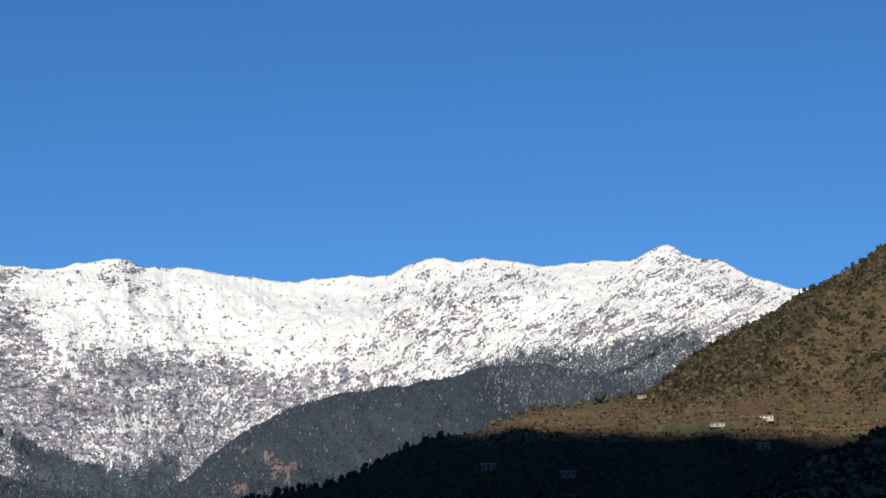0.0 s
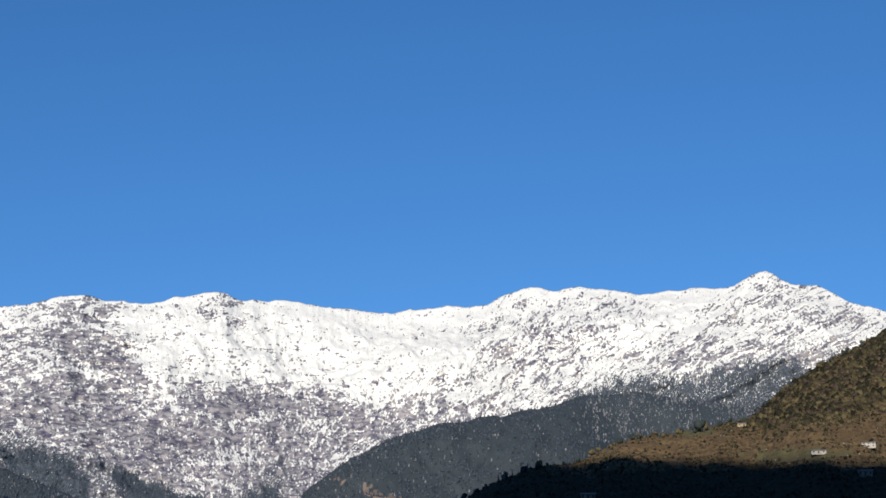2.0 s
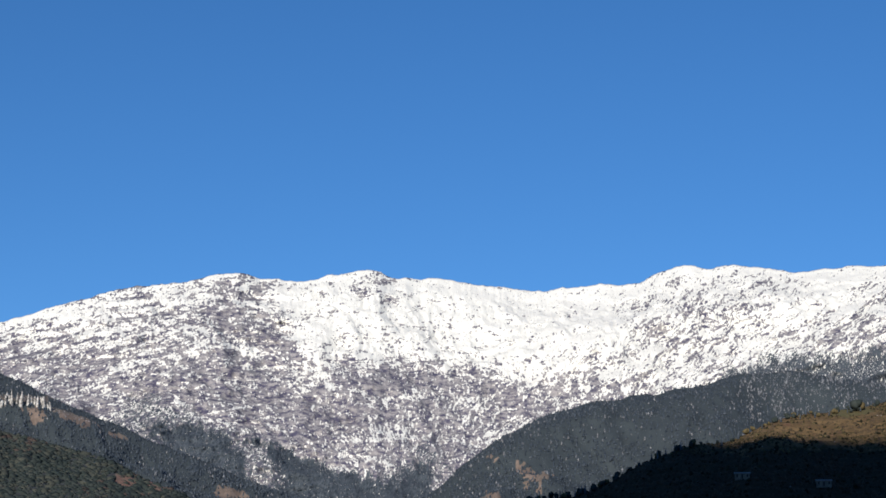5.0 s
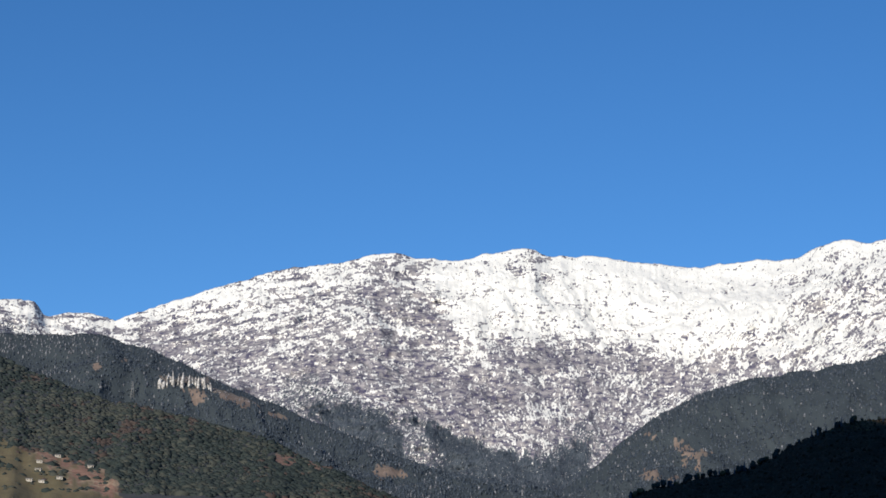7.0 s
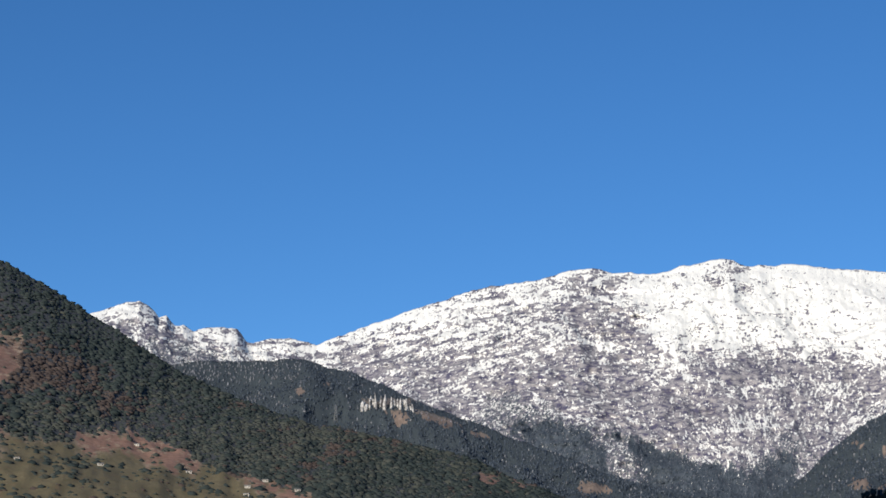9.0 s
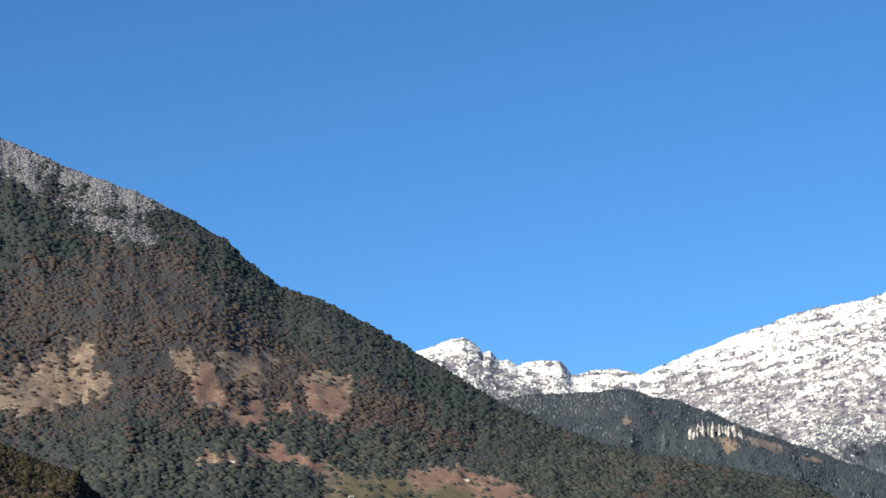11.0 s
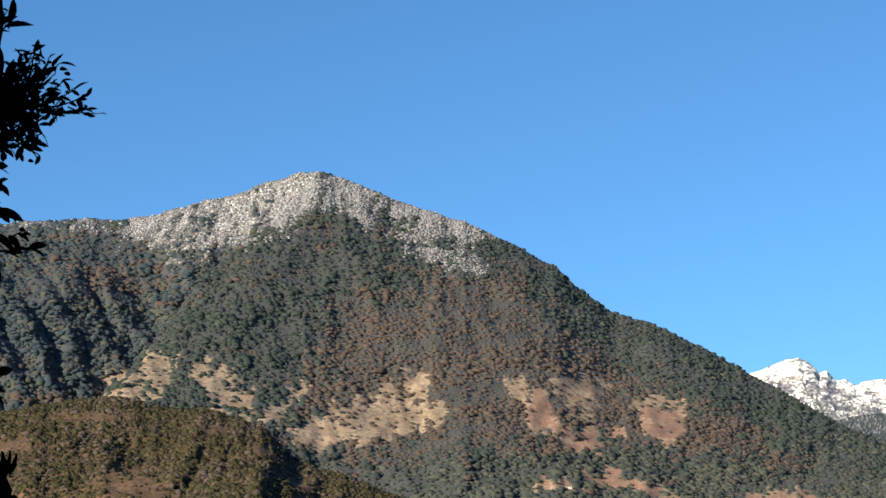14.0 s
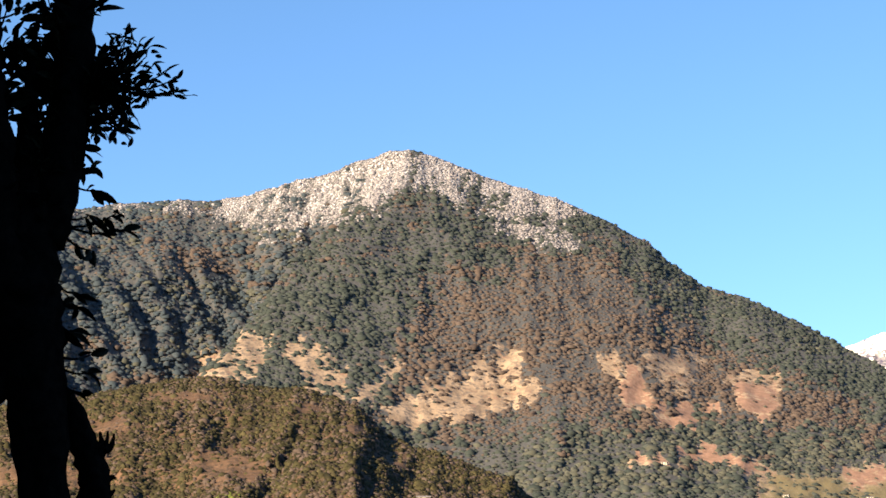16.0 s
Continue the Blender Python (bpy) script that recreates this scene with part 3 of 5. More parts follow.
middle_ridge.relief = lambda a, e, f: np.clip((1 - f) / 0.1, 0.1, 1) * (9 * ridged(0.75 * a - 0.62 * e, 0.3 * e, 4, 0.58, 36) + 12 * ridged(0.3 * a - 0.25 * e, 0.2 * e, 3, 0.5, 37))
pts = middle_ridge.grid(-14, 13.5, 300, 90)
MID_BARE = [(4.8, 6.98, 0.24, 0.2, 0.3), (5.6, 6.35, 0.25, 0.08, 0.0), (5.3, 7.4, 0.2, 0.05, 0.2)]
mid_bare = patches(pts, MID_BARE, 1.5, 2)
sa, se = angles(pts)
dust = 0.12 * step(-sa, 0.0, 2.5) * step(se, 8.2, 9.3)
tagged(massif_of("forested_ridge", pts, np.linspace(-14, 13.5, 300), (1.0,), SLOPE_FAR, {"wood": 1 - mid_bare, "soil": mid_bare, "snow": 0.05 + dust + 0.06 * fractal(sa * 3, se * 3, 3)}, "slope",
                 ("snow-dusted upper slope", "dark slope with a small tan slip")),
       "dark fir-forested ridge dusted with snow towards its top", "ridge")
firs("fir_forest", middle_ridge, -8, 9, 0.3, 5.6, 7.0, lambda p: 0.85 * (1 - 0.6 * patches(p, MID_BARE, 1.5, 2)) * (1 - 0.55 * step(fractal(p[:, 0] / 60, p[:, 1] / 60, 3, 0.6, 5), 0.2, 0.7)),
     lambda p: flecks(p, 0.25 + 1.3 * step(-angles(p)[0], 0.2, 2.2) * step(angles(p)[1], 7.9, 9.0)) + 0.35 * step(-angles(p)[0], 0.8, 2.4) * step(angles(p)[1], 8.4, 9.3), 41,
     "dense dark fir forest covering the middle ridge")

left_ridge = Massif([
    (3, 4.0, 2700), (8.14, 5.5, 2800), (10.85, 6.2, 2900), (12.62, 6.78, 2980), (14.23, 7.35, 3050), (15.84, 7.95, 3120), (17.46, 8.53, 3200), (18.59, 9.0, 3250), (19.4, 9.34, 3300),
    (20.21, 9.7, 3350), (21.33, 9.94, 3400), (22.59, 9.94, 3400), (23.46, 9.9, 3400), (25.4, 9.75, 3400), (30, 9.5, 3400), (45, 9.5, 3300)],
    2350, 3.2, 1.0, jag=(4, 60), folds=(28, 260), gullies=(12, 120), seed=35, top=0.2)
left_ridge.relief = lambda a, e, f: np.clip((1 - f) / 0.1, 0.1, 1) * (9 * ridged(0.7 * a + 0.7 * e, 0.3 * e, 4, 0.58, 38) + 11 * ridged(0.3 * a + 0.3 * e, 0.2 * e, 3, 0.5, 39))
pts = left_ridge.grid(4, 36, 330, 90)
LEFT_CLIFF = [(18.95, 8.80, 0.64, 0.12, -0.05), (17.75, 8.45, 0.5, 0.06, 0.25)]
LEFT_BARE = [(18.55, 8.38, 0.38, 0.22, 0.0), (17.55, 8.30, 0.65, 0.12, 0.2), (16.4, 7.9, 0.25, 0.05, 0.3), (13.09, 6.39, 0.36, 0.16, 0.1), (21.4, 9.1, 0.16, 0.07, 0), (20.7, 9.3, 0.14, 0.07, 0)]
left_cliff, left_bare = patches(pts, LEFT_CLIFF, 0.45, 7), patches(pts, LEFT_BARE, 0.6, 8)
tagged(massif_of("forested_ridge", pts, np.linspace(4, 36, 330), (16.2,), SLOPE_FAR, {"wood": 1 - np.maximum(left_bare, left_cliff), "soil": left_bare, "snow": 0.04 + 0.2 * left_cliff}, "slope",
                 ("dark lower slope above the ravine", "rounded slope with brown slips")),
       "dark forested ridge with a pale cliff and brown slips", "ridge")
firs("fir_forest", left_ridge, 8, 27, 0.3, 6.0, 7.0, lambda p: 0.9 * (1 - np.maximum(0.9 * patches(p, LEFT_CLIFF, 0.45, 7), 0.75 * patches(p, LEFT_BARE, 0.6, 8))),
     lambda p: flecks(p, 0.22 + 0.9 * step(angles(p)[0], 19.8, 23.0) * step(angles(p)[1], 9.0, 9.8)) + 0.5 * step(angles(p)[0], 20.6, 23) * step(angles(p)[1], 9.0, 9.75), 43,
     "dense dark fir forest covering the far ridge")

# ------------------------------------------------------------------ the great wooded mountain and its shoulder
shoulder = Massif([
    (36, 15.6, 3150), (39.3, 16.85, 3060), (39.86, 16.95, 3060), (40.61, 16.81, 3080), (41.6, 16.43, 3100), (43.24, 16.03, 3130), (44.05, 15.74, 3150), (45.52, 15.43, 3170), (48.42, 15.18, 3200),
    (53, 14.6, 3200), (65, 14.0, 3200), (90, 14, 3000)],
    2500, 5.5, 1.0, jag=(5, 70), folds=(26, 240), gullies=(14, 150), seed=51, top=0.25)
mountain = Massif([
    (6, 2.5, 2350), (10.5, 4.4, 2380), (13.07, 5.6, 2400), (14.68, 6.43, 2420), (15.81, 6.88, 2450), (17.1, 7.37, 2480), (18.7, 7.75, 2520), (21.08, 8.14, 2550), (23.15, 8.83, 2600),
    (25.24, 9.79, 2700), (27.3, 11.08, 2780), (28.57, 11.85, 2820), (30.3, 12.69, 2860), (31.26, 12.95, 2880), (32.22, 13.63, 2900), (32.85, 14.2, 2920), (34.48, 15.03, 2950),
    (35.54, 15.6, 2970), (36.62, 15.82, 2980), (37.94, 16.33, 3000), (39.11, 16.77, 3020), (39.86, 16.92, 3020)] + [
    (41.09, 15.5, 2800), (42.23, 14.7, 2680), (43.19, 13.75, 2560), (43.97, 12.6, 2440), (45.22, 11.1, 2280), (46.5, 9.8, 2180), (50, 8.3, 2080), (60, 7.5, 2000)],
    1750, 4.0, 1.05, jag=(3, 60), folds=(11, 400), gullies=(5.5, 170), seed=53, top=0.2, follow=0.3)


def great_rib(a, s, x, y, z):
    """A rib on the shoulder whose flank falls to the valley beside the mountain."""
    f = np.clip(s, 0, 1)
    u = (a - 43.6 - 2.6 * (1 - f) ** 1.2) / 2.7
    return 40 * step(u, 0.0, 1.0) * np.clip((1 - f) / 0.35, 0, 1) * np.clip(f / 0.2, 0, 1)


def shoulder_ribs(a, e, f):
    """Steep parallel ribs that fall to the right; their far flanks lie in shade."""
    q, w = -0.85 * a + 0.53 * e, 0.53 * a + 0.85 * e
    q = q + 0.12 * fractal(a * 0.9, e * 0.9, 3, 0.55, 55)
    amp = 0.35 + 0.65 * (1 - step(e, 13.0, 15.2))
    return np.clip((1 - f) / 0.06, 0.2, 1) * amp * (30 * (a - 43.5) + 27 * saw((q + 34.2) * 1.1 + 0.83 + 0.16 * waves(w * 0.7, q * 0.5, 58), 0.66) * (0.75 + 0.25 * waves(q * 0.7, w * 0.8, 59)) + 6 * ridged(q * 1.9, w * 0.45, 4, 0.58, 56))


def summit_ribs(a, e, f):
    """Shallow ribs that spread out below the summit."""
    away = np.hypot(a - 39.8, 18.6 - e)
    t = np.arctan2(a - 39.8, 18.6 - e) + 0.05 * fractal(a * 0.7, e * 0.7, 3, 0.55, 65)
    return np.clip((1 - f) / 0.05, 0.25, 1) * (7 * ridged(t * 3.4, away * 0.16, 3, 0.5, 66) + 5 * ridged(t * 9.0, away * 0.35, 4, 0.58, 67) * step(away, 1.0, 4.0))


shoulder.extra, shoulder.relief, mountain.relief = great_rib, shoulder_ribs, summit_ribs
BIG_SLIP = [[(40.4, 9.6), (40.3, 9.28), (39.55, 9.18), (39.0, 9.44), (38.5, 9.29), (36.7, 9.76), (36.15, 10.0), (36.2, 10.4), (36.75, 10.5), (36.5, 10.95), (36.65, 11.2), (37.15, 11.25), (37.7, 10.85), (38.1, 10.5), (38.95, 10.42), (39.45, 10.15), (39.98, 9.9)],
            [(41.1, 10.0), (40.7, 10.1), (40.2, 10.6), (39.95, 10.87), (40.2, 11.0), (40.8, 10.6)]]
TAN = BIG_SLIP + [[(46.0, 10.5), (45.5, 11.15), (44.9, 11.1), (44.6, 10.4)], [(44.75, 11.3), (44.34, 11.62), (43.76, 11.63), (43.84, 10.96), (44.2, 10.5)], [(42.75, 10.25), (42.4, 11.2), (42.0, 11.2), (41.7, 10.7), (41.75, 10.3), (41.5, 10.0), (41.95, 9.95)], [(43.65, 11.17), (43.25, 11.54), (42.85, 11.6), (42.9, 11.0), (43.3, 10.97)],
                  [(34.26, 11.02), (33.88, 11.12), (33.64, 10.79), (33.72, 10.32), (34.06, 10.60)], [(32.98, 11.03), (32.12, 11.14), (31.36, 10.86), (31.64, 10.35), (31.92, 10.06), (32.40, 10.25), (32.69, 10.62)], [(30.97, 10.35), (30.40, 10.49), (29.64, 10.59), (29.25, 10.40), (29.35, 10.17), (30.40, 10.26)]]
SOIL = [[(33.54, 10.75), (33.16, 10.80), (33.05, 9.87), (33.52, 9.63), (33.80, 9.76)],
        [(32.96, 9.82), (32.58, 9.68), (32.33, 9.17), (32.66, 9.17)],
        [(32.25, 9.83), (31.91, 9.78), (31.72, 9.04), (32.10, 9.22)],
        [(31.49, 9.78), (31.15, 9.69), (31.10, 9.32), (31.53, 9.32)],
        [(30.45, 10.21), (29.30, 10.16), (29.30, 9.70), (29.87, 9.23), (30.39, 9.70)],
        [(33.44, 8.26), (32.55, 8.22), (32.45, 8.05), (33.30, 8.02)],
        [(32.18, 8.31), (31.14, 8.41), (30.38, 8.25), (30.00, 7.83), (31.04, 7.97)]]
HIGH_SOIL = [[(16.6, 6.8), (15.0, 6.62), (15.0, 6.48), (16.6, 6.62)], [(27.6, 7.75), (26.8, 7.85), (26.0, 7.75), (25.1, 7.4), (24.2, 7.1), (24.2, 6.75), (26.2, 7.25), (27.6, 7.3)], [(22.8, 6.75), (22.0, 6.45), (20.8, 6.0), (20.6, 5.6), (22.0, 5.9)]]
SOIL = SOIL + HIGH_SOIL
TAN = TAN + [[(43.2, 11.25), (42.4, 11.4), (41.6, 10.3), (41.7, 9.9), (42.9, 10.2)], [(30.29, 7.85), (29.63, 7.85), (29.15, 7.36), (28.82, 6.99), (29.81, 6.90)]]
FIELD = [[(29.5, 7.6), (27.3, 7.6), (26.8, 7.75), (26.0, 7.65), (25.1, 7.3), (24.3, 7.0), (23.5, 6.85), (22.8, 6.7), (22.0, 6.4), (21.1, 6.1), (20.5, 5.6), (20, 5), (30, 5), (30, 7)]]
BROWN = [[(34.3, 14.2), (37.2, 13.55), (39.0, 13.4), (39.25, 12.5), (40.1, 11.3), (41.0, 10.6), (38.5, 9.2), (36, 9.0), (29, 9.0), (26, 8.2), (22, 7.2), (18, 6.6), (18, 7.6), (21, 8.0), (23, 7.9), (25.2, 8.4), (27.3, 9.6), (30.3, 11.0), (32.4, 12.2), (33.6, 13.4)],
         [(46.5, 14.8), (45.0, 14.6), (43.8, 14.3), (43.7, 13.6), (44.6, 12.9), (46.5, 13.2)], [(46.8, 12.5), (45.6, 12.4), (45.6, 11.6), (46.8, 11.8)]]


DARK_TONGUE = [[(37.9, 15.45), (37.3, 15.6), (36.0, 15.15), (34.8, 14.7), (35.7, 14.75), (37.2, 15.0)]]
FROST_PATCH = [[(37.6, 14.9), (36.7, 14.45), (35.2, 14.1), (34.65, 14.35), (35.85, 14.75), (37.0, 14.95)]]


def snow_line(p):
    a, e = angles(p)
    line = np.interp(a, [34, 35.2, 37.3, 39.1, 40.8, 42.4, 43.9, 44.8, 46, 50, 60], [15.6, 15.0, 15.0, 15.75, 15.4, 14.75, 14.6, 14.85, 15.1, 15.2, 15.3])
    above = step(e - line + 0.22 * fractal(a * 1.6, e * 2, 4, 0.6, 12), -0.55, 0.45)
    clefts = step(fractal(a * 4.5 + e, e * 1.3, 4, 0.6, 31), 0.1, 0.45)
    return np.maximum(above * (1 - 0.3 * region(p, DARK_TONGUE, 0.12, 0.12, 32)) * (1 - 0.5 * clefts), 0.45 * region(p, FROST_PATCH, 0.2, 0.15, 33))


def open_ground(p):
    clear = 1 - 0.4 * step(fractal(p[..., 0] / 16, p[..., 2] / 12, 4, 0.6, 27), 0.0, 0.4)
    return np.maximum(np.maximum(clear * region(p, TAN, 0.16, 0.1, 14, 0.06), region(p, SOIL, 0.14, 0.1, 15, 0.08)), region(p, FIELD, 0.12, 0.1, 16) * (0.80 + 0.2 * step(-fractal(p[..., 0] / 30, p[..., 1] / 30, 4, 0.6, 29), -0.3, 0.0)))


for label, hill, grid, cuts, faces in (("large forested mountain with tan landslips and a frosted summit", mountain, (8, 56, 420, 120), (28.6, 35.4),
                                        ("low slope with fields above the village", "slope with reddish soil slips", "steep face with a broad tan landslip")),
                                       ("blue-shadowed wooded mountain shoulder with deep gullies", shoulder, (38.6, 60, 280, 110), (47.0,), ("shaded flank", "outer flank"))):
    pts = hill.grid(*grid)
    soil, field, tan = region(pts, SOIL, 0.14, 0.1, 15, 0.05), region(pts, FIELD, 0.12, 0.1, 16), region(pts, TAN, 0.16, 0.1, 14, 0.05)
    tagged(massif_of("forested_mountain", pts, np.linspace(grid[0], grid[1], grid[2]), cuts, SLOPE_MOUNTAIN, {"soil": soil, "field": 0.74 * field * (1 - soil), "wood": 0.85 * (1 - np.maximum(np.maximum(soil, field), tan)), "snow": 0.36 * snow_line(pts)}, "slope", faces), label, "mountain")

def coherent(p, seed, loose):
    """An even draw between 0 and 1 that keeps together in stands of trees, loosened by chance."""
    n = 0.6 * fractal(p[:, 0] / 90, p[:, 2] / 60, 4, 0.62, seed) + 0.4 * fractal(p[:, 0] / 22, p[:, 2] / 16, 3, 0.6, seed + 1)
    n = n + np.random.default_rng(seed).normal(0, loose, len(p))
    return np.argsort(np.argsort(n)) / len(n)


for k, (hill, a0, a1, s0, gap) in enumerate(((mountain, 10, 47.5, 0.1, 5.9), (shoulder, 39.8, 51.6, 0.1, 6.2))):
    p, rng = strew(hill, a0, a1, s0, 1.0, gap, 60 + k)
    a, e = angles(p)
    p = p[(rng.uniform(0, 1, len(p)) < 0.98 * (1 - 0.94 * open_ground(p))) & (e > np.where(a > 30, 6.6, 5.6)) & (e > np.interp(a, [34, 36, 37, 39, 40.4, 41.3, 43, 46, 49, 53], [0, 6.4, 7.2, 7.9, 8.5, 9.2, 9.7, 9.9, 9.4, 8.8]))]
    a, e = angles(p)
    frost = snow_line(p) > 0.06 + 0.74 * coherent(p, 19, 0.35)
    low_slope = 1 - step(e, 8.2, 9.6)
    brown = (coherent(p, 9 + k, 0.22) < (0.05, 0.12)[k] + (0.95, 0.3)[k] * region(p, BROWN, 0.4, 0.3, 18) * (0.25 + 0.75 * step(a, 23, 28)) * (1 - 0.3 * low_slope)) & ~frost
    moss = (coherent(p, 29 + k, 0.6) < (0.02, 0.14)[k] + 0.45 * low_slope) & ~frost & ~brown
    green = ~frost & ~brown & ~moss
    low = rng.uniform(0, 1, len(p)) < 0.55
    h = np.clip(rng.lognormal(0, 0.28, len(p)), 0.5, 1.9) * (1 + 0.25 * fractal(p[:, 0] / 40, p[:, 2] / 30, 3, 0.6, 57)) * np.where(low, 4.0, 5.4) * (1.0, 1.2)[k]
    wide = np.where(low, 2.35, 1.8)
    woods("evergreen_forest", p[green], h[green], (LEAF_GREEN, LEAF_HAZY)[k], 70 + k, lambda r: dome(r, 5), wide[green], 14, "dense dark green oak forest on the mountain")
    woods("mixed_forest", p[moss], h[moss], LEAF_MOSS, 72 + k, lambda r: dome(r, 5), wide[moss], 14, "olive green mixed trees low on the mountain")
    woods("leafless_forest", p[brown], h[brown] * 0.9, LEAF_BROWN, 74 + k, lambda r: dome(r, 5), wide[brown], 14, "leafless brown winter trees on the mountain")
    q, rng = strew(hill, 34 if k == 0 else 39.8, 46, 0.55, 1.0, 3.9, 66 + k)
    q = q[snow_line(q) > 0.08 + 0.74 * coherent(q, 19, 0.35)]
    woods("frosted_forest", np.concatenate([p[frost], q]), np.concatenate([h[frost] * 0.6, rng.uniform(1.8, 3.4, len(q))]), LEAF_FROST, 78 + k, lambda r: dome(r, 4), 2.0, 14, "frost-whitened trees below the summit")

# ------------------------------------------------------------------ bushy foothill
foothill = Massif([
    (33, 5.4, 1050), (36.19, 7.0, 1080), (36.98, 7.72, 1090), (38.9, 8.35, 1110), (40.35, 8.9, 1130), (41.33, 9.72, 1150), (42.63, 10.14, 1170), (43.91, 10.26, 1190), (45.36, 10.44, 1200),
    (46.47, 10.4, 1210), (47.88, 10.18, 1220), (48.97, 9.88, 1230), (53, 9.2, 1240), (62, 8.0, 1250), (80, 7, 1200)],
    760, 3.0, 0.95, jag=(1.5, 25), folds=(8, 120), gullies=(4, 90), seed=81, top=0.25)


def foot_spurs(a, e, f):
    """A bare spur and a lesser one beside it; the shaded flanks fall away to their right."""
    t = np.clip((1 - f) / 0.15, 0, 1)
    q = a - 43.7 + 0.45 * (e - 8.0) + 0.10 * fractal(a * 3, e * 3, 3, 0.6, 86)
    r = a - 40.9 + 0.3 * (e - 8.5) + 0.08 * fractal(a * 3, e * 3, 3, 0.6, 84)
    return t * (17 * step(q, -0.35, 0.25) * (1 - step(q, 0.8, 2.6)) + 9 * step(r, -0.3, 0.15) * (1 - step(r, 0.5, 1.6)) + 3 * ridged(a * 1.1, e * 0.8, 4, 0.6, 82))


foothill.relief = foot_spurs
pts = foothill.grid(33, 62, 280, 80)
FRESH = (44.85, 7.0)
FOOT_BARE = [(44.9, 7.9, 0.95, 0.55, -0.1), (41.3, 9.0, 0.3, 0.15, 0.5), (46.2, 9.9, 0.9, 0.12, 0), (48.6, 9.0, 0.7, 0.3, 0), (42.6, 9.6, 0.3, 0.12, 0), (40.2, 8.2, 0.3, 0.2, 0), (50, 7.6, 1.5, 0.3, 0)]
tagged(sheet("bushy_hill", pts, SLOPE_FOOT, {"wood": 0.45 * (1 - patches(pts, FOOT_BARE, 0.5, 21))}), "low hill covered in olive-brown scrub", "hill")
p, rng = strew(foothill, 34, 53, 0.15, 1.0, 2.1, 83)
p = p[rng.uniform(0, 1, len(p)) < 0.94 * (1 - 0.85 * patches(p, FOOT_BARE, 0.5, 21))]
low = rng.uniform(0, 1, len(p)) < 0.6
h = np.clip(rng.lognormal(0, 0.34, len(p)), 0.4, 2.2) * np.where(low, 1.7, 2.4)
wide = np.where(low, 1.9, 1.3)
kind = rng.uniform(0, 1, len(p)) + 0.22 * fractal(p[:, 0] / 40, p[:, 1] / 40, 3, 0.6, 4)
for lo, hi, mat, name, label in ((-9, 0.42, LEAF_SCRUB, "scrub", "olive green scrub on the foothill"), (0.42, 0.80, LEAF_DUSK, "evergreen_forest", "dark green oaks on the foothill"),
                                 (0.80, 9, LEAF_BROWN, "leafless_forest", "brown leafless bushes on the foothill")):
    k = (kind >= lo) & (kind < hi)
    woods(name, p[k], h[k], mat, 85 + int(10 * hi), lambda r: dome(r, 4), wide[k], 14, label)

p, rng = strew(foothill, 44.0, 45.7, 0.2, 0.9, 2.0, 89)
a, e = angles(p)
p = p[np.hypot((a - FRESH[0]) / 0.42, (e - FRESH[1]) / 0.3) + rng.uniform(-0.3, 0.3, len(p)) < 0.9]
woods("bushes", p, rng.uniform(1.4, 3.0, len(p)), LEAF_FRESH, 90, dome, 1.2, 8, "fresh green bushes low on the foothill", "bushes")

# ------------------------------------------------------------------ sunlit hillside with its shaded spur
hillside = Massif([
    (-60, 17, 2000), (-30, 17, 1900), (-16, 14.8, 1780), (-12.64, 12.85, 1700), (-11.54, 12.2, 1680), (-10.09, 11.55, 1650), (-9.11, 10.95, 1620), (-7.82, 10.37, 1590), (-6.68, 9.68, 1560), (-5.86, 9.0, 1540),
    (-4.57, 8.78, 1520), (-2.49, 8.52, 1490), (-1.52, 8.15, 1470), (-0.55, 7.86, 1450), (0.41, 7.74, 1430), (1.37, 7.4, 1410), (2.33, 6.8, 1390), (3.28, 6.48, 1370), (4.55, 6.2, 1350),
    (5.81, 5.95, 1330), (8, 5.0, 1300), (14, 3.2, 1250)],
    1030, 3.2, 1.0, jag=(1.2, 25), folds=(8, 150), gullies=(5, 90), seed=91, top=0.2)


def terraces(a, s, x, y, z):
    e = np.degrees(np.arctan2(z, np.hypot(x, y)))
    on = step(e, 5.6, 6.2) * (1 - step(e + 0.25 * fractal(a, e, 3), 8.35, 8.8)) * step(s, 0.02, 0.1) * (1 - step(s, 0.93, 0.99))
    h = (z + 5 * fractal(x / 90, y / 90, 2, 0.5, 6)) / 4.5
    lap = h - np.floor(h)
    return on * 4.5 * (step(lap, 0.62, 0.95) - lap) * 0.8


hillside.extra = terraces
cols = np.concatenate([np.linspace(-60, -17, 40)[:-1], np.linspace(-17, 9, 330), np.linspace(9, 14, 10)[1:]])
pts = hillside.at(cols[None, :], np.concatenate([np.linspace(0, 1, 170), np.linspace(1, 1.3, 8)[1:]])[:, None])
MEADOW = [(-11.6, 10.5, 1.5, 0.7, -0.3), (-9.6, 8.6, 2.2, 0.3, 0), (-12.2, 9.2, 1.2, 0.35, 0), (-10.4, 9.6, 0.5, 0.3, 0), (-13.5, 10.8, 1.2, 0.9, 0), (-3.6, 8.35, 2.2, 0.35, 0.0)]
GREEN = [(-7.2, 7.98, 1.5, 0.17, 0.0), (-4.4, 8.68, 0.7, 0.1, -0.1), (-8.2, 8.0, 0.6, 0.12, 0), (-11.2, 8.15, 1.2, 0.1, 0)]
sa, se = angles(pts)
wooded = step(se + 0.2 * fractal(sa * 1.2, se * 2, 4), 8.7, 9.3)
